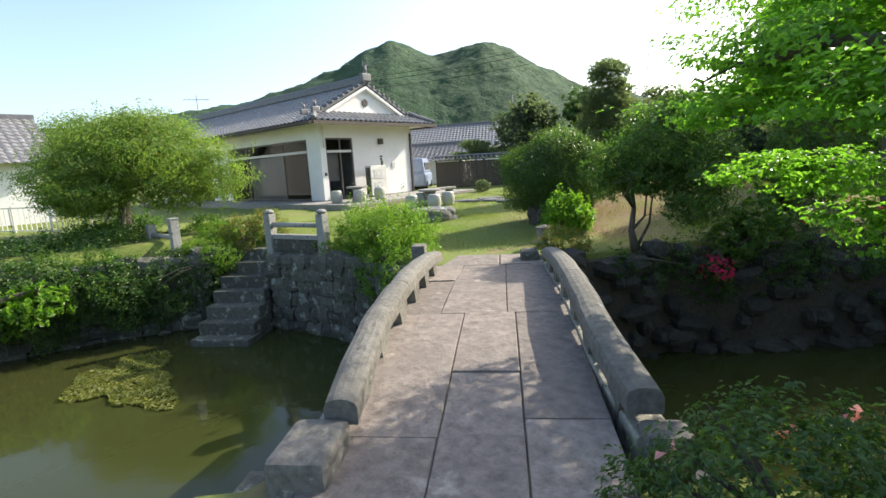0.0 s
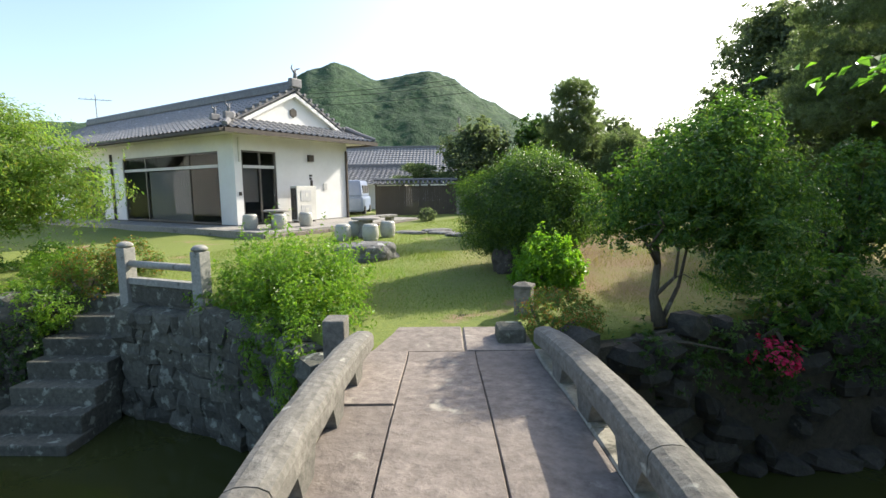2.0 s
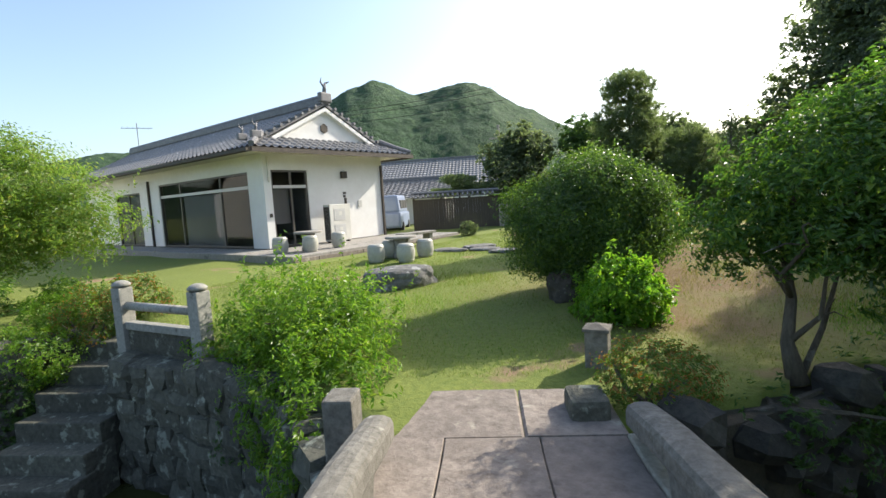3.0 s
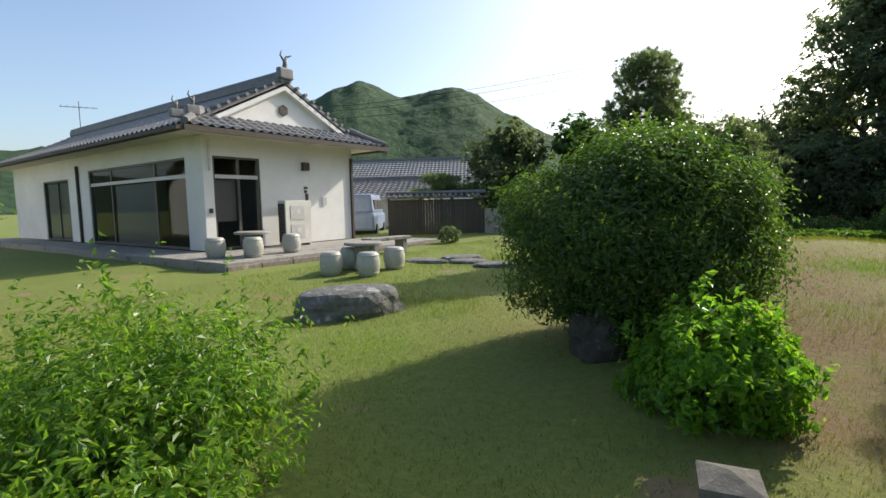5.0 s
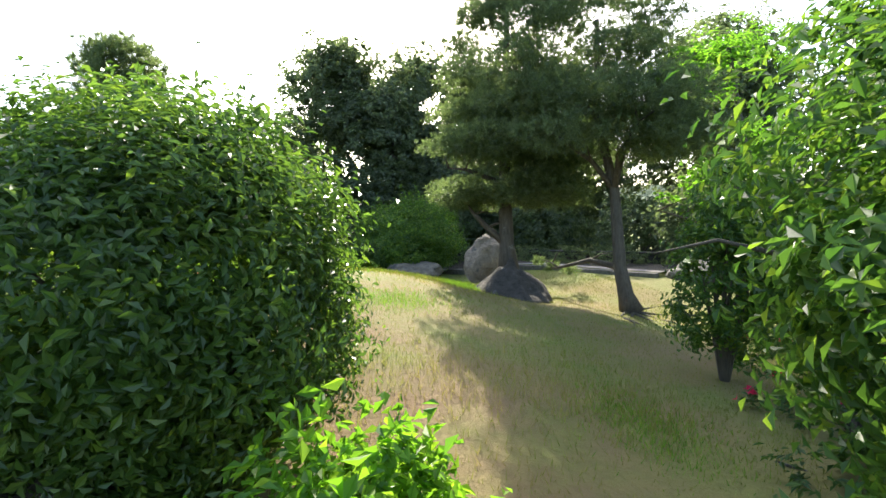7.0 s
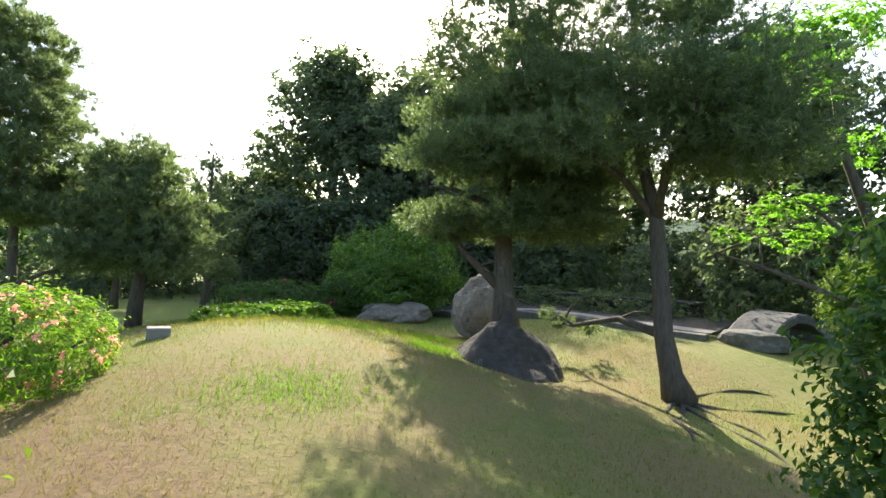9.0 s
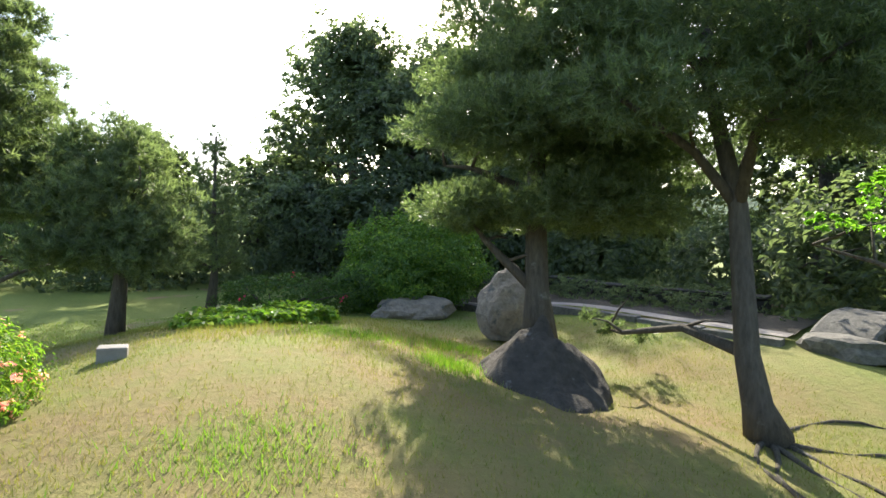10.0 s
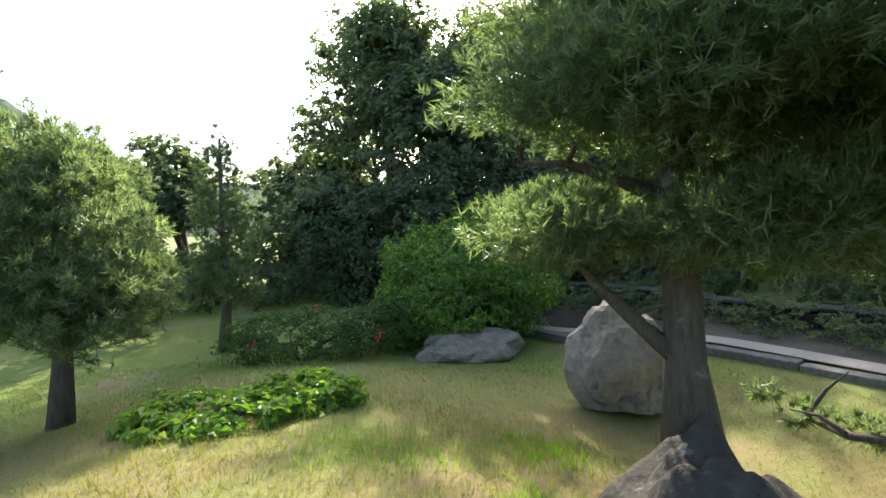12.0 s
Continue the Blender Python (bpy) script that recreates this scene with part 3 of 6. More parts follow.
def rail_bracket(x0, x1, s, z0, z1, flare):
    """A short pillar that spreads in a curve under the rail."""
    bm = bmesh.new()
    zb, dx = rail_z(s), flare(s)
    side = []
    for k in range(9):
        f = k / 8
        half = 0.075 + 0.115 * max(0.0, (f - 0.35) / 0.65) ** 1.8
        side.append((half, z0 + (z1 - z0) * f))
    outline = [(-w_, z) for w_, z in side] + [(w_, z) for w_, z in reversed(side)]
    front = [bm.verts.new((x0 + dx, s + y, zb + z)) for y, z in outline]
    back = [bm.verts.new((x1 + dx, s + y, zb + z)) for y, z in outline]
    bm.faces.new(front)
    bm.faces.new(back[::-1])
    for k in range(len(outline)):
        bm.faces.new((front[k], back[k], back[(k + 1) % len(outline)], front[(k + 1) % len(outline)]))
    return bm


for side, x0, flare in (("left", -0.71, flare_l), ("right", 0.93, flare_r)):
    ends = (0.1, 2.13, 4.72) if side == "left" else (0.2, 2.38, 4.9)
    for s0, s1 in zip(ends, ends[1:]):
        part("parapet_rail", rail_stone(x0, x0 + 0.2, s0 + 0.004, s1 - 0.004, 0.19, 0.345, flare, 10), M_PARAPET, bridge)
    s = 0.5
    while s < 4.7:
        part("rail_support", rail_bracket(x0 + 0.03, x0 + 0.17, s, -0.3, 0.188, flare), M_PARAPET, bridge)
        s += 0.72
    for s0, s1 in ((0.1, 1.6), (1.605, 3.2), (3.205, 4.94)):
        lx = (x0 - 0.02, x0 + 0.088) if side == "left" else (0.954, x0 + 0.24)
        part("ledge", bent_box(*lx, s0, s1, -0.24, 0.016, deck_z, 5, 0.012, flare if side == "right" else None), M_LEDGE, bridge, "pale encrusted stone ledge under the parapet")
part("newel_block", boxm(-0.78, -0.47, -0.34, 0.1, -0.3, 1.03, 0.05), M_PARAPET, bridge)
part("newel_block", boxm(1.06, 1.3, 0.0, 0.2, -0.3, 0.98, 0.04), M_PARAPET, bridge)
part("end_post", boxm(-0.98, -0.78, 4.74, 4.98, 0.2, 1.2, 0.02), M_PARAPET, bridge)
# near landing behind and under the walker
lp = thing("stone_landing", label="worn stone landing at the foot of the bridge", category="landing", kind="structure")
lp.matrix_world = M_BRIDGE
part("landing_edge", boxm(-1.1, 1.3, -0.4, 0.1, -1.9, 0.7, 0.02), M_BANK, lp)
part("landing_edge", boxm(-0.8, 1.15, 4.75, 5.1, -1.9, 0.72, 0.02), M_BANK, lp)


def stone_post(at, w, tall, cap, label, name="stone_post"):
    ob = thing(name, at, 12, label=label, category="post")
    part("shaft", boxm(-w / 2, w / 2, -w / 2, w / 2, -0.1, tall, 0.012), M_PARAPET, ob)
    bm = bmesh.new()
    e = w / 2 + 0.015
    top = bm.verts.new((0, 0, tall + cap))
    lo = [bm.verts.new((x, y, tall + 0.003)) for x, y in ((-e, -e), (e, -e), (e, e), (-e, e))]
    hi = [bm.verts.new((x, y, tall + 0.03)) for x, y in ((-e, -e), (e, -e), (e, e), (-e, e))]
    for k in range(4):
        bm.faces.new((lo[k], lo[(k + 1) % 4], hi[(k + 1) % 4], hi[k]))
        bm.faces.new((hi[k], hi[(k + 1) % 4], top))
    bm.faces.new(lo[::-1])
    part("cap", bm, M_PARAPET, ob)
    return ob


stone_post((-1.68, 7.9, 0.8), 0.2, 0.38, 0.07, "short square granite post with a pyramid cap on the lawn")
ob = thing("stone_block", (-1.42, 6.95, 0.75), 33, label="low dark stone block at the end of the parapet", category="stone")
part("body", boxm(-0.13, 0.15, -0.16, 0.18, -0.1, 0.24, 0.05), M_BANK, ob)

# ---- stone railing by the steps ----
rail = thing("stone_railing", (-5.8, 6.35, h(-5.8, 6.35)), 190.2, label="pale granite railing with two posts, crossbars and a carved panel", category="railing")
zb = 1.66 - h(-5.8, 6.35)
for x in (0.0, 1.52):
    part("post", boxm(x - 0.09, x + 0.09, -0.09, 0.09, -0.5, zb - 0.12, 0.012), M_GRANITE, rail)
    cap = lathe([(0.05, 0), (0.105, 0.01), (0.115, 0.04), (0.08, 0.07), (0.045, 0.085)], 12)
    bmesh.ops.translate(cap, vec=(x, 0, zb - 0.117), verts=cap.verts)
    part("post_cap", cap, M_GRANITE, rail, smooth=True)
part("crossbar", tube([(0.093, 0, zb - 0.36), (1.427, 0, zb - 0.36)], 0.055, 10), M_GRANITE, rail, smooth=True)
part("lower_bar", boxm(0.093, 1.427, -0.06, 0.06, zb - 0.66, zb - 0.56, 0.012), M_GRANITE, rail)
part("panel", boxm(0.093, 1.427, -0.03, 0.03, zb - 0.98, zb - 0.665, 0.004), M_BANK, rail)
part("panel_carving", boxm(0.2, 1.32, 0.032, 0.045, zb - 0.92, zb - 0.72, 0.01), M_BANK, rail)
part("sill", boxm(0.093, 1.427, -0.07, 0.07, zb - 1.08, zb - 0.985, 0.01), M_GRANITE, rail)
rail2 = thing("stone_railing", (-9.2, 4.85, 0.69), 178, label="weathered granite railing post with a single crossbar", category="railing")
part("post", boxm(-0.09, 0.09, -0.09, 0.09, -0.4, 0.82, 0.012), M_GRANITE, rail2)
part("post_cap", boxm(-0.1, 0.1, -0.1, 0.1, 0.823, 0.86, 0.015), M_GRANITE, rail2)
part("crossbar", tube([(0.093, 0, 0.42), (1.4, 0, 0.4)], 0.055, 10), M_GRANITE, rail2, smooth=True)
part("post", boxm(1.403, 1.57, -0.09, 0.09, -0.4, 0.66, 0.012), M_GRANITE, rail2)

# ---- steps down to the pond ----
steps = thing("stone_steps", (-8.0, 6.2, 0.8), 31, label="flight of worn stone steps leading down into the pond", category="steps")
for k in range(7):
    part("step", boxm(-0.62, 0.5 + 0.02 * k, -0.3 * (k + 1) + 0.12, -0.3 * k + 0.3, -0.25 * (k + 1) - 0.5, -0.25 * k - 0.06, 0.025), M_BANK, steps)


# ---- retaining walls of rough stones ----
def stone_meshes(n, seed, mat, round_=0.5):
    out = []
    rnd = random.Random(seed)
    for k in range(n):
        bm = bmesh.new()
        bmesh.ops.create_cube(bm, size=1)
        bmesh.ops.subdivide_edges(bm, edges=bm.edges[:], cuts=1, use_grid_fill=True)
        for v in bm.verts:
            v.co = v.co.lerp(v.co.normalized() * 0.6, round_) + Vector((rnd.uniform(-1, 1), rnd.uniform(-1, 1), rnd.uniform(-1, 1))) * 0.06
        me = bpy.data.meshes.new("stone")
        bm.to_mesh(me)
        bm.free()
        me.materials.append(mat)
        out.append(me)
    return out


STONES, STONES_SHADE = stone_meshes(9, 4, M_BANK), stone_meshes(9, 6, M_BANK_SHADE, 0.85)


def bank_wall(name, pts, label, row=0.27, lo=-1.2, skip=0.0, stones=STONES):
    bm = bmesh.new()
    for (ax, ay), (bx, by) in zip(pts, pts[1:]):
        d = Vector((bx - ax, by - ay, 0))
        m_ = Matrix.Translation((ax, ay, 0)) @ Matrix.Rotation(math.atan2(d.y, d.x), 4, "Z")
        top = (h(ax, ay) + h(bx, by)) / 2 - 0.06
        add_box(bm, -0.05, d.length + 0.05, -0.02, 0.34, -1.9, top, 0, m_)
    wall = part(name, bm, M_EARTH, kind="structure", label=label, category="wall")
    rnd = random.Random(len(pts) * 13 + len(name))
    count = 0
    for (ax, ay), (bx, by) in zip(pts, pts[1:]):
        L = math.hypot(bx - ax, by - ay)
        yaw = math.atan2(by - ay, bx - ax)
        top = (h(ax, ay) + h(bx, by)) / 2
        z = lo
        while z < top - 0.05 and count < 300:
            x = rnd.uniform(-0.1, 0.1)
            rh = row * rnd.uniform(0.85, 1.25)
            while x < L and count < 300:
                if rnd.random() < skip:
                    x += rnd.uniform(0.1, 0.35)
                    continue
                w = rnd.choice((0.16, 0.24, 0.33, 0.42, 0.55)) * rnd.uniform(0.85, 1.15)
                st = new("stone", rnd.choice(stones))
                cx, off = x + w / 2, rnd.uniform(-0.025, 0.025)
                st.matrix_world = Matrix.Translation((ax + math.cos(yaw) * cx + math.sin(yaw) * off, ay + math.sin(yaw) * cx - math.cos(yaw) * off, z + rh / 2)) @ Euler((rnd.uniform(-0.12, 0.12), rnd.uniform(-0.25, 0.25), yaw + rnd.uniform(-0.1, 0.1))).to_matrix().to_4x4() @ Matrix.Diagonal((w * 1.12, 0.4, rh * rnd.uniform(0.95, 1.35), 1))
                st.parent = wall
                x += w
                count += 1
            z += rh * 0.96
    return wall


# ---- house ----
HX, HY0, HY1, HB, HT = -13.86, 12.47, 17.66, 1.22, 4.2      # gable wall, its two ends, floor and top of wall
HW = -29.5
house = thing("house", (HX, HY0, HB), label="single-storey white plaster house with a grey tiled hip-and-gable roof", category="house")
O = Vector((HX, HY0, HB))


def hpart(name, x0, x1, y0, y1, z0, z1, mat, label="", bevel=0.0, parent=None):
    p = part(name, boxm(x0 - HX, x1 - HX, y0 - HY0, y1 - HY0, z0 - HB, z1 - HB, bevel), mat, parent or house, label)
    return p


T = 0.16
DY0, DY1, DTOP = 12.74, 14.12, 3.69
WX0, WX1, WTOP = -21.3, -14.75, 3.69
EX0, EX1 = -25.9, -23.2
hpart("wall", HX - T, HX, HY0, DY0, HB, HT, M_PLASTER)
hpart("wall", HX - T, HX, DY1, HY1, HB, HT, M_PLASTER)
hpart("wall", HX - T, HX, DY0, DY1, DTOP, HT, M_PLASTER)
hpart("wall", WX1, HX - T, HY0, HY0 + T, HB, HT, M_PLASTER)
hpart("wall", WX0, WX1, HY0, HY0 + T, WTOP, HT, M_PLASTER)
hpart("wall", EX1, WX0, HY0, HY0 + T, HB, HT, M_PLASTER)
hpart("wall", EX0, EX1, HY0, HY0 + T, 3.5, HT, M_PLASTER)
hpart("wall", HW, EX0, HY0, HY0 + T, HB, HT, M_PLASTER)
hpart("wall", HW, HX - T, HY1 - T, HY1, HB, HT, M_PLASTER)
hpart("wall", HW - T, HW, HY0, HY1, HB, HT, M_PLASTER)
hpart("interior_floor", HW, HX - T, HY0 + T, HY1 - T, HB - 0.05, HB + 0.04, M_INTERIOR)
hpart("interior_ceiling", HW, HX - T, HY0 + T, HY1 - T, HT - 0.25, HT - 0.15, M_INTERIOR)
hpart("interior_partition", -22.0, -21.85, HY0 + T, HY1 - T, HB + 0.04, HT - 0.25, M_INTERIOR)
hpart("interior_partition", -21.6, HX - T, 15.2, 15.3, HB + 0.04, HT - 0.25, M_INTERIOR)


def glazed(name, axis_x, a0, a1, at, z0, z1, mullions, transom, blinds=(), label=""):
    """A framed opening along x (axis_x) or y; parts in the house's space."""
    fr = new(name)
    fr.parent = house
    tagged(fr, label=label)

    def bx(nm, p0, p1, d0, d1, za, zb_, mat):
        if axis_x:
            c = (p0 - HX, p1 - HX, at + d0 - HY0, at + d1 - HY0)
        else:
            c = (at - d1 - HX, at - d0 - HX, p0 - HY0, p1 - HY0)
        ob_ = part(nm, boxm(*c, za - HB, zb_ - HB), mat, fr)
        return ob_
    w = 0.06
    bx("frame", a0, a1, 0.03, 0.13, z1 - w, z1, M_FRAME)
    bx("frame", a0, a1, 0.03, 0.13, z0, z0 + w, M_FRAME)
    bx("frame", a0, a0 + w, 0.03, 0.13, z0 + w, z1 - w, M_FRAME)
    bx("frame", a1 - w, a1, 0.03, 0.13, z0 + w, z1 - w, M_FRAME)
    if transom:
        bx("transom_bar", a0 + w, a1 - w, 0.04, 0.12, transom - 0.05, transom + 0.05, M_ALU)
    for mm in mullions:
        bx("mullion", mm - 0.035, mm + 0.035, 0.05, 0.11, z0 + w, z1 - w, M_FRAME)
    edges = [a0 + w] + list(mullions) + [a1 - w]
    for p0, p1 in zip(edges, edges[1:]):
        g = bx("pane", p0 + 0.036, p1 - 0.036, 0.075, 0.083, z0 + w, z1 - w, M_GLASS)
        g.visible_shadow = False
    for p0, p1, za, zb_ in blinds:
        bx("blind", p0, p1, 0.135, 0.15, za, zb_, M_CURTAIN)
    return fr


glazed("door", False, DY0, DY1, HX, HB, DTOP, (13.48,), 3.16, ((DY0 + 0.08, 13.42, HB + 0.75, 3.1),), "dark bronze glazed sliding door with a transom")
glazed("window", True, WX0, WX1, HY0, HB, WTOP, (-19.6, -16.6), 3.2, ((-19.5, -16.7, HB + 0.05, 3.12),), "wide glazed front with a grey blind behind the middle pane")
glazed("door", True, EX0, EX1, HY0, HB, 3.5, (-24.5,), None, ((EX0 + 0.1, EX1 - 0.1, HB + 0.05, 3.4),), "dark glazed side entrance")
hpart("downpipe", -22.2, -22.12, HY0 - 0.09, HY0 - 0.01, HB - 0.2, 3.9, M_WOOD_DARK)
hpart("downpipe", HX + 0.01, HX + 0.09, HY1 - 0.12, HY1 - 0.04, HB - 0.2, 3.9, M_WOOD_DARK)
hpart("wall_conduit", HX + 0.005, HX + 0.05, 12.62, 12.67, 3.3, 4.1, M_CREAM)
hpart("vent_hood", HX + 0.003, HX + 0.12, 15.55, 15.78, 3.42, 3.66, M_WOOD_DARK)
hpart("vent_cover", HX + 0.003, HX + 0.04, 16.3, 16.47, 2.36, 2.6, M_ALU)
hpart("outlet_box", HX + 0.003, HX + 0.05, 12.58, 12.66, 2.2, 2.32, M_WOOD_DARK)
hpart("sign_plaque", HX + 0.003, HX + 0.03, 15.62, 15.74, 2.86, 2.93, M_WOOD_DARK)
for k, (y0, y1, z0, z1) in enumerate(((15.62, 15.72, 2.74, 2.82), (15.66, 15.76, 2.5, 2.72), (15.6, 15.7, 2.34, 2.46), (15.63, 15.66, 2.15, 2.3))):
    hpart("sign_letter", HX + 0.003, HX + 0.025, y0, y1, z0, z1, M_WOOD_DARK)

# roof: eaves, slopes, gable
OV = 0.9
ex, ey0, ey1, ez = HX + OV, HY0 - OV, HY1 + OV, 4.26
gym = (HY0 + HY1) / 2
RZ, GX = 5.95, HX - 0.1                        # ridge height, gable wall plane
half_w = (ey1 - ey0) / 2
slope = (RZ - ez) / half_w


def roof_z(y):
    t = 1 - abs(y - gym) / half_w              # 0 at the eave, 1 at the ridge
    return ez + (RZ - ez) * (0.82 * t + 0.18 * t * t)


def roof_sheet(x0, x1, y_from, y_to, hip=False, pitch=0.27, course=0.25):
    """Waved pantile courses from the eave up to the ridge; each course steps down over the one below."""
    nx_ = int(abs(x1 - x0) / pitch * 6)
    V, F = [], []
    rows_ = int(abs(y_to - y_from) / course)
    for r in range(rows_):
        for e in (0, 1):
            f = (r + e) / rows_
            y = y_from + (y_to - y_from) * f
            for i in range(nx_ + 1):
                x = x0 + (x1 - x0) * i / nx_
                ph = (x / pitch) % 1
                wave = 0.055 * max(0, math.cos((ph - 0.5) * 2 * math.pi)) ** 0.8 - 0.012
                lim = x1
                if hip:
                    lim = ex - max(0.0, abs(y - (ey0 if y < gym else ey1)))
                    lim = max(lim, GX - 0.05) if abs(y - (ey0 if y < gym else ey1)) > 0.95 else lim
                V.append((min(x, lim) - HX, y - HY0, roof_z(y) + wave + (0.035 if e == 0 else 0.0) - HB))
        b0 = len(V) - 2 * (nx_ + 1)
        for i in range(nx_):
            F.append((b0 + i, b0 + i + 1, b0 + nx_ + 2 + i, b0 + nx_ + 1 + i))
        if r:
            for i in range(nx_):
                F.append((b0 - nx_ - 1 + i, b0 - nx_ + i, b0 + i + 1, b0 + i))
    return fast_mesh("roof_tiles", V, F, False)


part("roof_tiles", roof_sheet(HW - OV, ex, ey0, gym, True), M_TILE, house, "grey waved clay roof tiles in courses", kind="stuff")
part("roof_tiles", roof_sheet(HW - OV, ex, ey1, gym, True), M_TILE, house, kind="stuff")


def skirt_roof():
    """The lean-to roof below the gable."""
    V, F = [], []
    ny, rows_, pitch = int((ey1 - ey0) / 0.27 * 6), 4, 0.27
    for r in range(rows_):
        for e in (0, 1):
            f = (r + e) / rows_
            x = ex + (GX - 0.02 - ex) * f
            inset = (ex - x)
            for i in range(ny + 1):
                y = ey0 + (ey1 - ey0) * i / ny
                y = min(max(y, ey0 + inset), ey1 - inset)
                wave = 0.055 * max(0, math.cos(((y / pitch) % 1 - 0.5) * 2 * math.pi)) ** 0.8 - 0.012
                V.append((x - HX, y - HY0, ez + 0.47 * inset + wave + (0.035 if e == 0 else 0) - HB))
        b0 = len(V) - 2 * (ny + 1)
        F += [(b0 + i, b0 + i + 1, b0 + ny + 2 + i, b0 + ny + 1 + i) for i in range(ny)]
        if r:
            F += [(b0 - ny - 1 + i, b0 - ny + i, b0 + i + 1, b0 + i) for i in range(ny)]
    return fast_mesh("roof_tiles", V, F)


part("roof_tiles", skirt_roof(), M_TILE, house, kind="stuff")
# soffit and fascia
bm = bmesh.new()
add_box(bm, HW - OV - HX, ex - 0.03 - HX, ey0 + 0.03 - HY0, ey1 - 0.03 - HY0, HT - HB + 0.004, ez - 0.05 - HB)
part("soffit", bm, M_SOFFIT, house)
for nm, c in (("fascia", (HW - OV, ex, ey0 - 0.03, ey0 + 0.028)), ("fascia", (HW - OV, ex, ey1 - 0.028, ey1 + 0.03)), ("fascia", (ex - 0.028, ex + 0.03, ey0 + 0.03, ey1 - 0.03))):
    hpart(nm, *c, ez - 0.13, ez + 0.0, M_WOOD_DARK)
hpart("gutter", HW - OV, ex, ey0 - 0.14, ey0 - 0.035, ez - 0.12, ez - 0.03, M_WOOD_DARK)
# gable wall and barge boards
gy0, gy1, gz = HY0 + 0.55, HY1 - 0.55, ez + 0.45
bm = bmesh.new()
tri_ = [(gy0, gz), (gy1, gz), (gym, roof_z(gym) - 0.1)]
fr_ = [bm.verts.new((GX - HX, y - HY0, z - HB)) for y, z in tri_]
bk_ = [bm.verts.new((GX - 0.12 - HX, y - HY0, z - HB)) for y, z in tri_]
bm.faces.new(fr_)
bm.faces.new(bk_[::-1])
for k in range(3):
    bm.faces.new((fr_[k], bk_[k], bk_[(k + 1) % 3], fr_[(k + 1) % 3]))
part("gable_wall", bm, M_PLASTER, house)
vent = lathe([(0.17, 0), (0.17, 0.03), (0.12, 0.035)], 6)
bmesh.ops.rotate(vent, cent=(0, 0, 0), matrix=Matrix.Rotation(radians(90), 3, "Y"), verts=vent.verts)
bmesh.ops.translate(vent, vec=(GX + 0.004 - HX, gym - HY0, 5.15 - HB), verts=vent.verts)
part("gable_vent", vent, M_WOOD_DARK, house)
for sgn in (-1, 1):
    e = Vector((GX + 0.16 - HX, (gym + sgn * (half_w - 0.95)) - HY0, roof_z(gym + sgn * (half_w - 0.95)) - 0.12 - HB))
    t_ = Vector((GX + 0.16 - HX, gym - HY0, roof_z(gym) - 0.1 - HB))
    for nm, off, w_, mat in (("barge_board", 0.0, 0.13, M_PLASTER), ("verge_tiles", 0.17, 0.1, M_TILE_DARK)):
        bm = bmesh.new()
        c = [e + Vector((0, 0, off - w_)), e + Vector((0, 0, off)), t_ + Vector((0, 0, off)), t_ + Vector((0, 0, off - w_))]
        a = [bm.verts.new(p) for p in c]
        b2 = [bm.verts.new(p - Vector((0.3, 0, 0))) for p in c]
        bm.faces.new(a)
        bm.faces.new(b2[::-1])
        for k in range(4):
            bm.faces.new((a[k], b2[k], b2[(k + 1) % 4], a[(k + 1) % 4]))
        part(nm, bm, mat, house)
    for k in range(9):
        f = (k + 0.5) / 9
        p = e.lerp(t_, f) + Vector((0.06, 0, 0.2))
        part("verge_cap", tube([p - Vector((0.36, 0, 0)), p], 0.055, 8), M_TILE_DARK, house)
hpart("ridge", HW - OV, GX + 0.2, gym - 0.13, gym + 0.13, RZ + 0.0, RZ + 0.22, M_TILE_DARK, "stacked ridge of dark tiles", 0.03)
part("ridge_cap", tube([(HW - OV - HX, gym - HY0, RZ + 0.26 - HB), (GX + 0.24 - HX, gym - HY0, RZ + 0.26 - HB)], 0.09, 10), M_TILE_DARK, house)


def ridge_end(p, s):
    bm = bmesh.new()
    add_box(bm, -0.12 * s, 0.12 * s, -0.3 * s, 0.3 * s, -0.1 * s, 0.3 * s, 0.05 * s, Matrix.Translation(p))
    add_tube(bm, [Vector(p) + Vector((0, 0, 0.25 * s)), Vector(p) + Vector((0.03, 0, 0.5 * s)), Vector(p) + Vector((-0.05 * s, 0.12 * s, 0.72 * s)), Vector(p) + Vector((0.02, 0.3 * s, 0.8 * s))], [0.1 * s, 0.08 * s, 0.05 * s, 0.015 * s], 8)
    add_tube(bm, [Vector(p) + Vector((0, 0, 0.55 * s)), Vector(p) + Vector((0, -0.16 * s, 0.74 * s)), Vector(p) + Vector((0, -0.1 * s, 0.92 * s))], [0.05 * s, 0.035 * s, 0.01], 8)
    part("ridge_finial", bm, M_TILE_DARK, house, "dark tile ridge-end ornament")


ridge_end((GX + 0.18 - HX, gym - HY0, RZ + 0.15 - HB), 0.8)
ridge_end((ex - 0.45 - HX, ey0 + 0.5 - HY0, ez + 0.38 - HB), 0.55)
ridge_end((ex - 0.95 - HX, ey0 + 0.35 - HY0, ez + 0.35 - HB), 0.5)
for sgn, yy in ((1, ey0), (-1, ey1)):
    part("hip_ridge", tube([(ex - 0.05 - HX, yy + sgn * 0.08 - HY0, ez + 0.1 - HB), (ex - 0.5 - HX, yy + sgn * 0.5 - HY0, ez + 0.3 - HB), (GX + 0.1 - HX, yy + sgn * 0.95 - HY0, ez + 0.55 - HB)], [0.09, 0.11, 0.12], 8), M_TILE_DARK, house)

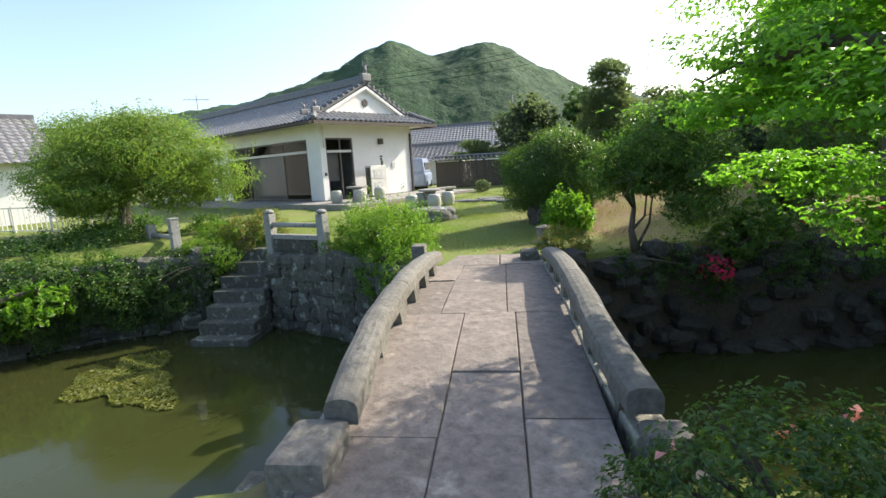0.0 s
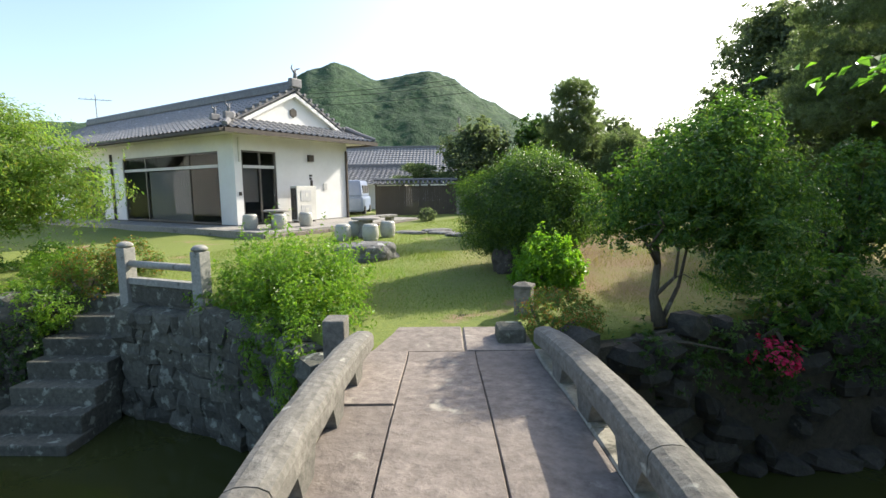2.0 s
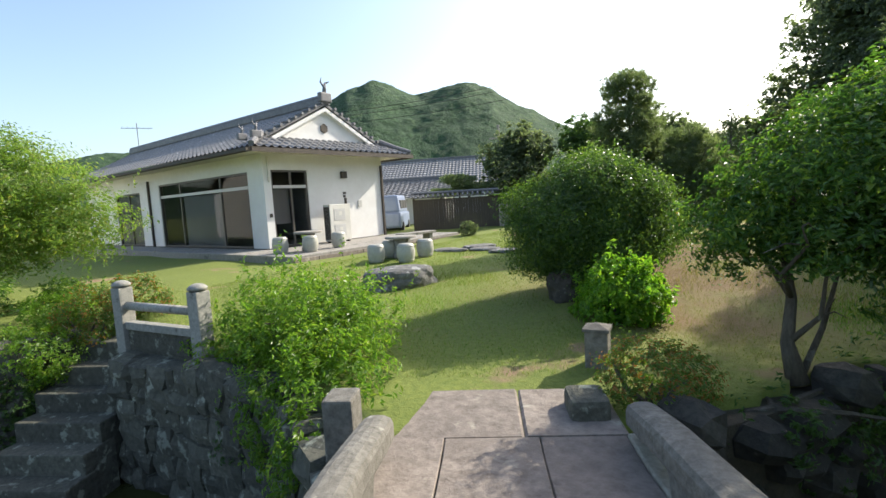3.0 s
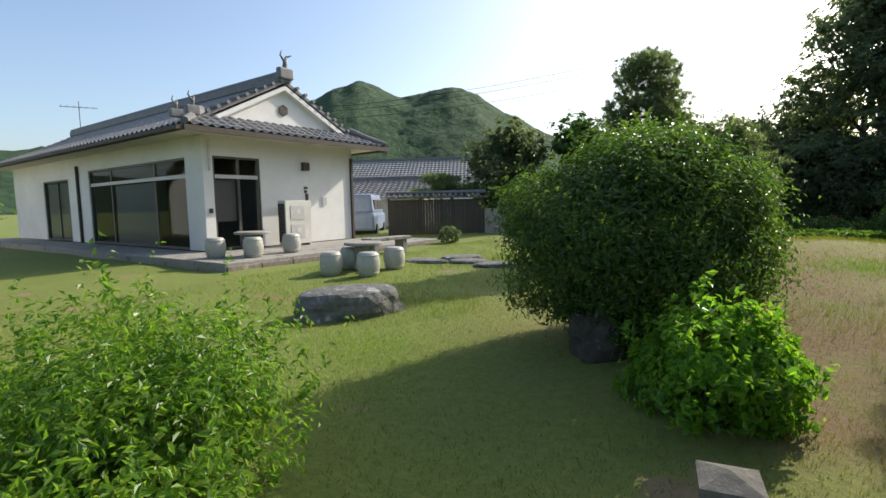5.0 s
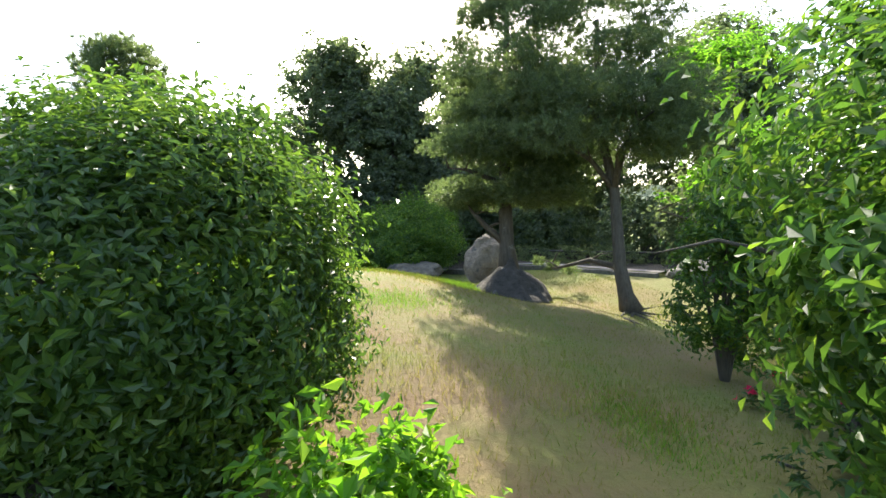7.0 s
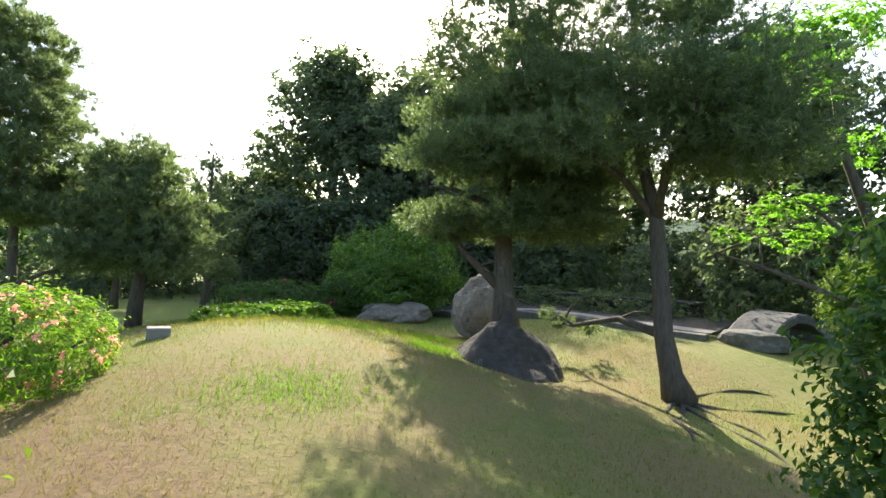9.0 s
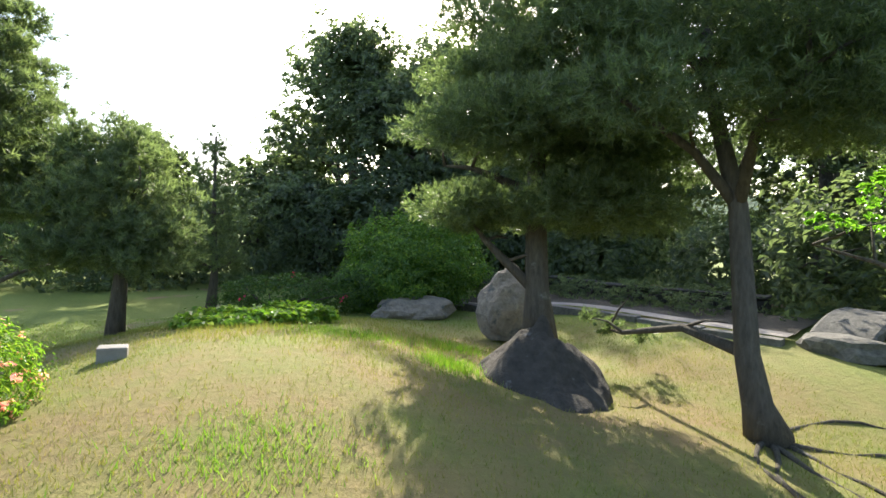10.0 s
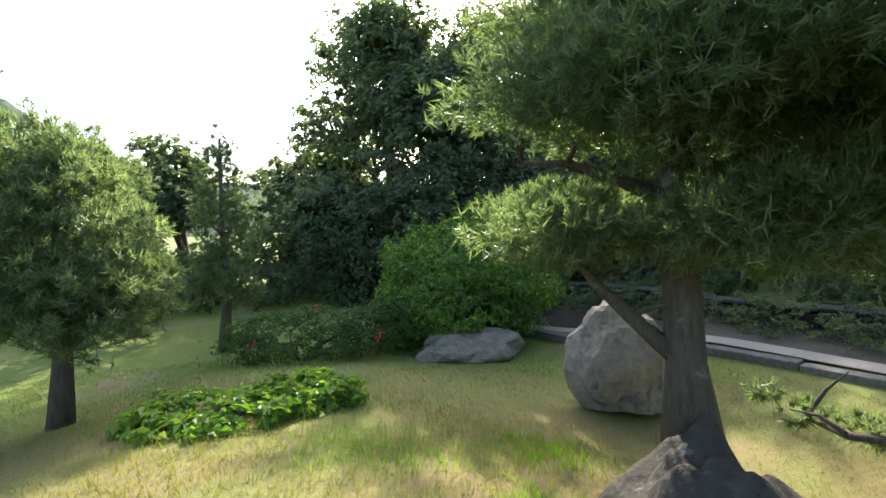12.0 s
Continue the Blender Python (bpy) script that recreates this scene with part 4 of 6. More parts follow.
# porch slab in front of the house
porch = part("porch", boxm(-30, -10.9, 11.2, 12.45, 0.6, 1.2, 0.02), M_CONCRETE, kind="structure", label="low concrete porch edge with stained sides", category="porch")
part("porch", boxm(HX + 0.01, -10.9, 12.452, 18.6, 0.6, 1.2, 0.02), M_CONCRETE, kind="structure", label="low concrete porch with stained sides", category="porch")
for k in range(9):
    part("porch_stone", boxm(-10.898, -10.84, 11.22 + k * 0.8, 12.0 + k * 0.8, 0.62, 1.13, 0.02), M_DECK, porch)

# ---- air conditioner ----
ac = thing("air_conditioner", (-13.35, 14.85, 1.2), label="tall cream outdoor air-conditioning unit beside the door", category="air conditioner")
part("casing", boxm(-0.17, 0.17, -0.45, 0.45, 0.06, 1.3, 0.015), M_CREAM, ac)
for zc in (0.42, 0.95):
    part("front_panel", boxm(0.172, 0.182, -0.28, 0.2, zc - 0.2, zc + 0.2, 0.006), M_ALU, ac)
    part("panel_label", boxm(0.184, 0.188, -0.08, 0.06, zc - 0.03, zc + 0.1), M_CREAM, ac)
for k in range(8):
    part("louvre", boxm(-0.14 + k * 0.037, -0.12 + k * 0.037, -0.462, -0.452, 0.12, 1.22), M_WOOD_DARK, ac)
for y in (-0.35, 0.35):
    part("foot", boxm(-0.15, 0.15, y - 0.03, y + 0.03, 0, 0.058), M_WOOD_DARK, ac)


# ---- barrel stools and tables ----
def stool(at, s, label):
    ob = thing("garden_stool", at, label=label, category="stool", group="ceramic barrel stools")
    part("body", lathe([(0.15 * s, 0), (0.165 * s, 0.02 * s), (0.2 * s, 0.14 * s), (0.205 * s, 0.24 * s), (0.185 * s, 0.36 * s), (0.165 * s, 0.4 * s), (0.15 * s, 0.415 * s)], 24), M_CERAMIC, ob, smooth=True)
    for zz, rr in ((0.06, 0.18), (0.355, 0.19)):
        band = lathe([(rr * s, zz * s), (rr * s + 0.008, (zz + 0.008) * s), (rr * s, (zz + 0.016) * s)], 24)
        part("band", band, M_CERAMIC, ob, smooth=True)
    return ob


LAB = "pale ceramic barrel stool on the concrete porch"
for x, y in ((-12.2, 11.75), (-11.5, 12.25), (-11.65, 13.4)):
    stool((x, y, 1.2), 1.1, LAB)
for x, y in ((-8.8, 12.15), (-9.0, 12.85), (-7.95, 12.3), (-8.15, 13.25)):
    stool((x, y, h(x, y)), 1.08, "pale ceramic barrel stool on the lawn")
for at in ((-11.9, 12.5, 1.2), (-8.65, 12.9, h(-8.65, 12.9))):
    ob = thing("round_table", at, label="low round grey stone garden table", category="table")
    part("tabletop", lathe([(0.36, 0.5), (0.4, 0.51), (0.4, 0.55), (0.38, 0.565)], 28), M_CONCRETE, ob)
    part("pedestal", lathe([(0.2, 0), (0.22, 0.05), (0.15, 0.25), (0.2, 0.497)], 20), M_CONCRETE, ob, smooth=True)

# ---- rocks on the lawn ----
def rock(name, at, size, seed, mat, label, rz=0, flat=0.0, rough=0.25, sub=4):
    ob = part(name, rock_bm(size, seed, rough, sub, flat), mat, label=label, category="rock")
    ob.matrix_world = pose(*at, 0, 0, rz)
    return ob


rock("garden_rock", (-6.2, 10.15, h(-6.2, 10.15) + 0.13), (0.7, 0.36, 0.4), 2, M_ROCK, "long grey weathered rock lying on the lawn", 58, 0.5)
for k, (x, y, a, b2) in enumerate(((-8.3, 14.5, 0.5, 0.3), (-7.4, 14.9, 0.45, 0.28), (-6.6, 14.6, 0.4, 0.3), (-7.9, 15.4, 0.5, 0.35))):
    rock("stepping_stone", (x, y, h(x, y) + 0.02), (a, b2, 0.1), 5 + k, M_ROCK, "flat grey stepping stone set in the lawn", 20 * k, 0.4)
rock("rock", (-2.87, 9.95, h(-2.87, 9.95) + 0.15), (0.25, 0.22, 0.3), 17, M_ROCK_DARK, "grey rock standing under the camellia bush", 30, 0.0, 0.33)
rock("boulder", (2.25, 16.95, h(2.25, 16.95) + 0.42), (0.44, 0.44, 0.62), 9, M_ROCK_WARM, "upright pale boulder standing behind the pine", 0, 0.0, 0.33)
bm = rock_bm((0.62, 0.74, 0.5), 12, 0.4, 5)
for v in bm.verts:                              # drawn in towards the trunk that grows out of its back
    f = max(0.0, v.co.z / 0.5 + 0.35)
    v.co.x += (0.3 - v.co.x) * min(f * 0.5, 0.75)
    v.co.y += (0.55 - v.co.y) * min(f * 0.5, 0.75)
root_rock = part("root_rock", bm, M_ROCK_DARK, label="dark cone-shaped rock at the foot of the pine", category="rock")
root_rock.matrix_world = pose(1.52, 14.66, h(1.52, 14.66) + 0.03)
rock("rock", (1.2, 19.2, h(1.2, 19.2) + 0.1), (0.75, 0.5, 0.28), 13, M_ROCK_WARM, "low grey rock under the clipped bush", 10)
ob = part("concrete_block", boxm(-0.1, 0.1, -0.065, 0.065, -0.05, 0.1, 0.012), M_CONCRETE, label="small pale concrete block on the grass", category="block")
ob.matrix_world = pose(-1.95, 14.8, h(-1.95, 14.8), 2, 3, 14)

# ---- path by the far bank ----
for k in range(7):
    a, c = Vector((5.05, 15.3, 0)), Vector((2.1, 21.0, 0))
    p, q2 = a.lerp(c, k / 7), a.lerp(c, (k + 0.985) / 7)
    d = (q2 - p)
    m_ = Matrix.Translation((p.x, p.y, h(p.x, p.y))) @ Matrix.Rotation(math.atan2(d.y, d.x), 4, "Z")
    part("kerb", boxm(0, d.length, -0.09, 0.09, -0.1, 0.085, 0.015, m_), M_PARAPET, kind="structure", label="low stone kerb along the gravel path", category="kerb")
a, c = Vector((5.45, 15.5, 0)), Vector((2.5, 21.1, 0))
bm = bmesh.new()
d = (c - a).normalized()
n_ = Vector((d.y, -d.x, 0))
pv = []
for k in range(13):
    p = a.lerp(c, k / 12)
    pv.append((bm.verts.new((p.x - n_.x * 0.325, p.y - n_.y * 0.325, h(p.x, p.y) + 0.075)), bm.verts.new((p.x + n_.x * 0.02, p.y + n_.y * 0.02, h(p.x, p.y) + 0.075))))
for p, q2 in zip(pv, pv[1:]):
    bm.faces.new((p[0], p[1], q2[1], q2[0]))
part("pavement", bm, M_GRAVEL, kind="structure", label="narrow pale gravel path beside the kerb", category="path")
ob = thing("stone_slab_bridge", (5.6, 15.05, h(5.6, 15.05)), 8, label="short arched bridge of one pale stone slab", category="bridge")
bm = bmesh.new()
rings = []
for i in range(15):
    t_ = i / 14
    zz = 0.16 + 0.27 * math.sin(t_ * math.pi) ** 0.9
    jag = 0.015 * math.sin(i * 2.3)
    rings.append([bm.verts.new((t_ * 1.25, y_, zz + e)) for y_, e in ((-0.34 + jag, -0.13), (-0.35 + jag, -0.02), (-0.32, 0.0), (0.3, 0.0), (0.34, -0.02), (0.33, -0.13))])
for p, q2 in zip(rings, rings[1:]):
    for k in range(6):
        bm.faces.new((p[k], p[(k + 1) % 6], q2[(k + 1) % 6], q2[k]))
bm.faces.new(rings[0][::-1])
bm.faces.new(rings[-1])
part("slab", bm, M_PARAPET, ob)
for x, y, sx, sy, sz, sd_ in ((-0.12, -0.1, 0.3, 0.42, 0.24, 31), (1.35, -0.05, 0.28, 0.4, 0.22, 32), (1.95, -0.25, 0.4, 0.25, 0.16, 33)):
    st = rock_bm((sx, sy, sz), sd_, 0.3, 3, 0.5)
    bmesh.ops.translate(st, vec=(x, y, 0.05), verts=st.verts)
    part("abutment", st, M_PARAPET, ob)

# ---- dark earth laid in place of shade, and low wall behind the path ----
bm = bmesh.new()
a, c = Vector((5.48, 15.52, 0)), Vector((2.53, 21.12, 0))
pv = []
for k in range(25):
    p = a.lerp(c, k / 24)
    pv.append([bm.verts.new((p.x + n_.x * w_, p.y + n_.y * w_, h(p.x + n_.x * w_, p.y + n_.y * w_) + 0.05 + 0.012 * math.sin(k * 1.9 + w_ * 5))) for w_ in (0.03, 0.35, 0.7, 1.05, 1.4)])
for p, q2 in zip(pv, pv[1:]):
    for k in range(4):
        bm.faces.new((p[k], p[k + 1], q2[k + 1], q2[k]))
part("ground_damp", bm, M_EARTH, kind="structure", label="dark earth strip in place of shade behind the path", category="ground", smooth=True)
wall = thing("wall_path", kind="structure", label="low dark stone wall behind the path", category="wall")
a, c = Vector((6.6, 16.9, 0)), Vector((3.7, 22.3, 0))
d = c - a
for k in range(8):
    p = a + d * (k / 8)
    m_ = Matrix.Translation((p.x, p.y, h(p.x, p.y))) @ Matrix.Rotation(math.atan2(d.y, d.x), 4, "Z")
    part("stone", boxm(0.006, d.length / 8 - 0.006, -0.14, 0.14, -0.2, 0.24 + 0.02 * math.sin(k * 2.1), 0.03, m_), M_BANK_SHADE, wall)
    part("coping", boxm(0.004, d.length / 8 - 0.004, -0.18, 0.18, 0.265, 0.31, 0.015, m_), M_BANK_SHADE, wall)

# dark ferns added over the sunlit strip to darken it like shade
for k in range(5):
    p = a.lerp(c, (k + 0.5) / 5) - Vector((n_.x, n_.y, 0)) * 0.55
    shrub("low_fern", [((p.x, p.y, h(p.x, p.y) + 0.14), (0.72, 0.62, 0.26)), ((p.x + 0.15, p.y + 0.35, h(p.x, p.y) + 0.2), (0.5, 0.5, 0.26))], 3600, 0.07, L_DARK, "low dark ferns added along the wall to deepen its shade", "fern", 0.35, 4, lump=0.45)

# ---- shrubs near the bridge and on the lawn ----
shrub("camellia_bush", [((-2.75, 10.55, 1.97), (1.15, 1.12, 0.9)), ((-2.65, 10.45, 1.45), (0.7, 0.68, 0.5)), ((-2.55, 10.5, 2.5), (0.55, 0.5, 0.32))], 90000, 0.052, L_CAMELLIA, "large clipped round camellia bush with glossy dark leaves", "bush", 0.45, 12, shoots=420, reach=0.2, shell=0.12, lump=0.24)
shrub("young_shrub", [((-1.85, 9.12, 1.25), (0.4, 0.4, 0.42)), ((-2.1, 9.28, 1.05), (0.34, 0.32, 0.32)), ((-1.7, 9.25, 1.15), (0.32, 0.32, 0.32))], 10500, 0.062, L_BRIGHT, "bright yellow-green broadleaf shrub in full sun", "shrub", 0.5, 10, lump=0.35, shoots=110, reach=0.26)
shrub("privet_shrub", [((-4.9, 7.1, 1.05), (1.0, 0.85, 0.62)), ((-4.2, 6.9, 0.98), (0.75, 0.6, 0.55)), ((-3.5, 6.35, 0.72), (0.62, 0.5, 0.5)), ((-3.2, 5.95, 0.35), (0.5, 0.42, 0.62)), ((-5.4, 6.55, 0.75), (0.5, 0.5, 0.45)), ((-4.1, 6.2, 0.5), (0.5, 0.4, 0.5))], 40000, 0.058, L_SHRUB, "sprawling light green shrub overhanging the pond wall", "shrub", 0.4, 14, lump=0.45, shell=0.3, shoots=650)
shrub("azalea_bush", [((-1.05, 7.35, 1.0), (0.42, 0.38, 0.34))], 6500, 0.035, L_AZALEA_RED, "small clipped azalea with reddish shoots beside the stone post", "shrub", 0.4, 6)
shrub("azalea_bush", [((2.3, 2.5, 0.98), (0.5, 0.5, 0.42)), ((2.0, 2.25, 0.85), (0.35, 0.3, 0.35)), ((2.9, 2.9, 0.98), (0.6, 0.5, 0.45)), ((2.6, 2.0, 0.85), (0.5, 0.45, 0.4))], 19000, 0.04, L_HEDGE, "low azalea bush with a few pink blossoms by the bridge", "shrub", 0.42, 10, (L_PINK, 9, 0.05))
for bl, n, mt, lb in (([((-8.6, 6.1, 0.95), (0.6, 0.5, 0.55)), ((-8.35, 6.6, 1.1), (0.55, 0.5, 0.48))], 11000, L_AZALEA_RED, "rounded azalea with orange-red new leaves by the steps"),
                      ([((-8.45, 5.45, 0.62), (0.5, 0.45, 0.42)), ((-8.9, 5.15, 0.62), (0.5, 0.45, 0.42)), ((-9.4, 5.9, 0.95), (0.55, 0.5, 0.42))], 17000, L_SHRUB, "low clipped azalea beside the stone railing")):
    shrub("azalea_bush", bl, n, 0.05, mt, lb, "shrub", 0.45, 8)
shrub("hedge", [((-10.9, 5.3, 0.75), (0.7, 0.6, 0.42)), ((-9.35, 3.85, 0.1), (0.6, 0.8, 0.75)), ((-8.95, 4.75, -0.1), (0.42, 0.5, 0.5)), ((-9.5, 3.5, 0.5), (0.6, 0.7, 0.45)), ((-9.95, 2.3, 0.5), (0.65, 0.9, 0.5)), ((-10.2, 0.7, 0.5), (0.7, 0.9, 0.5)), ((-9.95, 2.6, 0.1), (0.7, 0.9, 0.8)), ((-10.2, 1.0, 0.1), (0.8, 1.0, 0.85)), ((-11.4, 4.0, 0.85), (1.2, 1.2, 0.55)), ((-11.4, 2.2, 0.75), (1.0, 1.2, 0.6)), ((-13.4, 5.0, 0.9), (1.2, 1.2, 0.5)), ((-10.9, 6.4, 0.95), (0.9, 0.5, 0.42)), ((-10.9, -1.2, 0.2), (0.9, 1.6, 0.9))], 110000, 0.065, L_MID, "loose dark green hedge hanging over the pond bank", "hedge", 0.55, 5, lump=0.4, shoots=300)
shrub("broadleaf_plant", [((-9.1, 2.3, 0.25), (0.35, 0.45, 0.4)), ((-9.3, 1.7, 0.1), (0.4, 0.5, 0.4))], 2600, 0.1, L_BRIGHT, "bright green broad-leaved plant at the water's edge", "plant", 0.7, 4, lump=0.45)
shrub("bank_shrub", [((0.75, 9.3, 0.75), (0.6, 0.45, 0.4)), ((1.6, 9.95, 0.8), (0.7, 0.5, 0.45)), ((2.6, 10.9, 0.85), (0.8, 0.55, 0.5)), ((3.8, 11.7, 0.9), (0.9, 0.6, 0.5))], 14000, 0.06, L_HEDGE, "dark leafy shrub with a few magenta blossoms on the bank", "shrub", 0.4, 5, (L_RED, 11, 0.07), lump=0.4)
shrub("bank_azalea", [((0.85, 8.78, 0.5), (0.26, 0.24, 0.2))], 1500, 0.045, L_AZALEA, "small azalea in magenta bloom on the canal bank", "shrub", 0.45, 4, (L_RED, 90, 0.05))
shrub("broadleaf_plant", [((1.05, 9.05, 1.0), (0.4, 0.36, 0.36)), ((1.35, 9.3, 1.25), (0.4, 0.36, 0.34))], 3200, 0.1, L_MID, "glossy broad-leaved plant on the canal bank", "plant", 0.4, 5, lump=0.45)
shrub("bank_fern", [((-0.35, 7.75, 0.72), (0.4, 0.4, 0.25)), ((0.35, 8.7, 0.6), (0.55, 0.5, 0.4)), ((1.5, 9.6, 0.45), (0.7, 0.5, 0.5)), ((2.8, 10.5, 0.5), (0.8, 0.5, 0.55)), ((4.2, 11.4, 0.6), (0.9, 0.55, 0.6)), ((5.8, 12.3, 0.8), (1.0, 0.6, 0.8)), ((8.0, 13.4, 1.0), (1.4, 0.8, 1.0)), ((-0.15, 8.0, 0.5), (0.5, 0.35, 0.35)), ((0.7, 8.95, 0.2), (0.6, 0.3, 0.4))], 26000, 0.06, L_HEDGE, "dark ferns and creepers hanging over the canal wall", "plant", 0.35, 5, lump=0.5, shell=0.35, shoots=200)
shrub("bank_creeper", [((-8.5, 5.1, 0.1), (0.4, 0.4, 0.55)), ((-8.75, 4.4, 0.05), (0.45, 0.55, 0.65)), ((-9.1, 3.7, 0.0), (0.45, 0.6, 0.65)), ((-9.55, 2.7, 0.0), (0.45, 0.7, 0.65)), ((-8.9, 4.8, 0.5), (0.45, 0.6, 0.4))], 24000, 0.055, L_HEDGE, "dark creepers hanging down the pond bank", "plant", 0.5, 5, lump=0.5, shell=0.35)
shrub("wall_creeper", [((-6.4, 6.1, 0.35), (0.5, 0.15, 0.3)), ((-4.9, 6.15, 0.1), (0.5, 0.18, 0.4)), ((-3.0, 5.8, 0.2), (0.5, 0.25, 0.5))], 2600, 0.045, L_HEDGE, "thin creeper growing on the pond wall", "plant", 0.5, 0, lump=0.5, shell=0.4)
shrub("glossy_shrub", [((1.5, 10.75, 1.75), (0.42, 0.4, 0.6)), ((1.6, 10.65, 2.4), (0.42, 0.4, 0.45)), ((1.9, 10.5, 1.9), (0.45, 0.4, 0.5))], 13000, 0.055, L_MID, "tall glossy-leaved shrub beside the path", "shrub", 0.5, 9, lump=0.45, shoots=60)
shrub("pink_azalea", [((-2.65, 13.8, 1.68), (0.62, 0.7, 0.44)), ((-3.2, 13.3, 1.62), (0.6, 0.6, 0.44))], 20000, 0.042, L_SHRUB, "rounded azalea bush covered in pink blossoms", "shrub", 0.45, 8, (L_PINK, 260, 0.036), lump=0.12, shell=0.08)
shrub("clipped_bush", [((1.55, 20.4, 2.0), (1.45, 1.2, 1.0)), ((1.2, 20.0, 1.6), (1.2, 1.0, 0.7))], 34000, 0.08, L_CLIPPED, "large clipped dome of green foliage, lightened as if sunlit", "bush", 0.45, 10, shoots=220)
shrub("low_hedge", [((-1.1, 19.4, 1.45), (1.0, 0.6, 0.42)), ((0.1, 19.6, 1.5), (0.7, 0.5, 0.4))], 9000, 0.06, L_HEDGE, "low green hedge at the edge of the mound", "hedge", 0.45, 8, (L_RED, 6, 0.06))
shrub("leafy_groundcover", [((-1.2, 16.3, 1.55), (0.75, 0.5, 0.2)), ((-0.7, 16.6, 1.55), (0.5, 0.4, 0.2))], 6200, 0.075, L_SHRUB, "patch of broad-leaved ground cover on the grass", "plant", 0.7, 6)
shrub("topiary_bush", [((5.6, 13.5, 1.95), (0.5, 0.5, 0.6))], 8000, 0.045, L_AZALEA, "tall clipped round topiary near the slab bridge", "bush", 0.45, 6, lump=0.08)

# ---- trees ----
tree("plum_tree", (-12.9, 5.0, h(-12.9, 5.0)), [(-12.9, 5.0, 0.8), (-13.0, 5.1, 1.6), (-12.7, 5.2, 2.3), (-12.8, 5.4, 3.2)], 0.2,
     [(1, (-14.6, 5.2, 2.6)), (1, (-11.3, 5.0, 2.4)), (2, (-12.0, 6.4, 3.0)), (2, (-13.9, 4.2, 3.0)), (3, (-12.6, 5.5, 4.0))],
     [((-12.9, 5.4, 3.35), (1.9, 1.7, 0.95)), ((-14.5, 5.2, 2.9), (1.6, 1.5, 0.95)), ((-11.2, 5.7, 2.95), (1.6, 1.4, 0.9)), ((-10.4, 6.3, 2.4), (1.0, 1.0, 0.65)), ((-12.6, 4.0, 2.6), (1.5, 1.1, 0.8)), ((-15.6, 5.0, 2.3), (1.3, 1.2, 0.9)), ((-13.6, 5.0, 3.6), (1.0, 1.0, 0.6)), ((-11.8, 5.6, 3.6), (0.9, 0.9, 0.55)), ((-10.9, 5.5, 2.15), (1.0, 0.9, 0.55)), ((-12.2, 4.2, 2.1), (1.3, 1.0, 0.55))],
     120000, 0.07, L_PLUM, "spreading plum tree with dense light green leaves", 0.45, shell=0.3, lump=0.5, shoots=420)
maple_b = (4.3, 3.2, 0.8)
tree("maple_tree", maple_b, [maple_b, (4.2, 3.4, 1.7), (3.7, 3.9, 2.4), (3.0, 4.3, 2.8), (2.2, 4.5, 3.0)], 0.16,
     [(2, (3.4, 5.4, 3.4)), (3, (2.0, 5.6, 2.8)), (3, (1.9, 4.0, 3.4)), (4, (1.4, 5.0, 2.9)), (2, (2.9, 5.5, 1.9)), (2, (4.6, 5.0, 3.2))],
     [((2.2, 4.9, 3.05), (1.1, 0.9, 0.32)), ((1.65, 5.1, 2.7), (0.65, 0.65, 0.2)), ((3.3, 5.2, 3.4), (1.2, 1.0, 0.35)), ((2.9, 4.2, 2.6), (0.9, 0.8, 0.25)), ((4.3, 4.9, 2.9), (1.1, 1.0, 0.4)), ((3.7, 5.6, 2.2), (1.0, 0.8, 0.3)), ((2.4, 5.4, 3.6), (1.0, 0.9, 0.28)), ((2.1, 5.5, 2.15), (0.7, 0.6, 0.22)), ((2.8, 5.6, 1.75), (0.8, 0.6, 0.25)), ((3.6, 5.3, 1.6), (0.8, 0.6, 0.28)), ((4.4, 5.0, 2.1), (0.8, 0.7, 0.3)), ((3.2, 6.3, 2.6), (0.9, 0.8, 0.3))],
     62000, 0.055, L_MAPLE, "spreading maple with layered bright green sprays over the water", 0.65, shell=0.5, lump=0.45, flat_up=1.2)
fb = (-0.23, 8.25, 0.84)
tree("forked_tree", fb, [fb, (-0.3, 8.25, 1.15), (-0.28, 8.3, 1.5), (-0.35, 8.35, 2.0), (-0.2, 8.4, 2.5)], 0.06,
     [(0, (0.25, 8.5, 2.0)), (1, (0.1, 8.2, 1.9)), (2, (-0.8, 8.6, 2.2)), (3, (0.5, 8.9, 2.6)), (2, (-0.2, 7.7, 2.1))],
     [((0.05, 8.5, 2.45), (0.8, 0.75, 0.55)), ((0.6, 8.8, 2.15), (0.6, 0.6, 0.55)), ((-0.55, 8.3, 2.1), (0.5, 0.45, 0.4)), ((-0.1, 8.4, 1.95), (0.55, 0.5, 0.3)), ((0.6, 8.3, 1.7), (0.5, 0.5, 0.4)), ((0.3, 8.7, 2.95), (0.5, 0.5, 0.35))],
     38000, 0.055, L_MID, "small multi-stemmed tree with a rounded green crown", 0.45, shell=0.3, lump=0.4)
mb = (5.4, 12.9, h(5.4, 12.9))
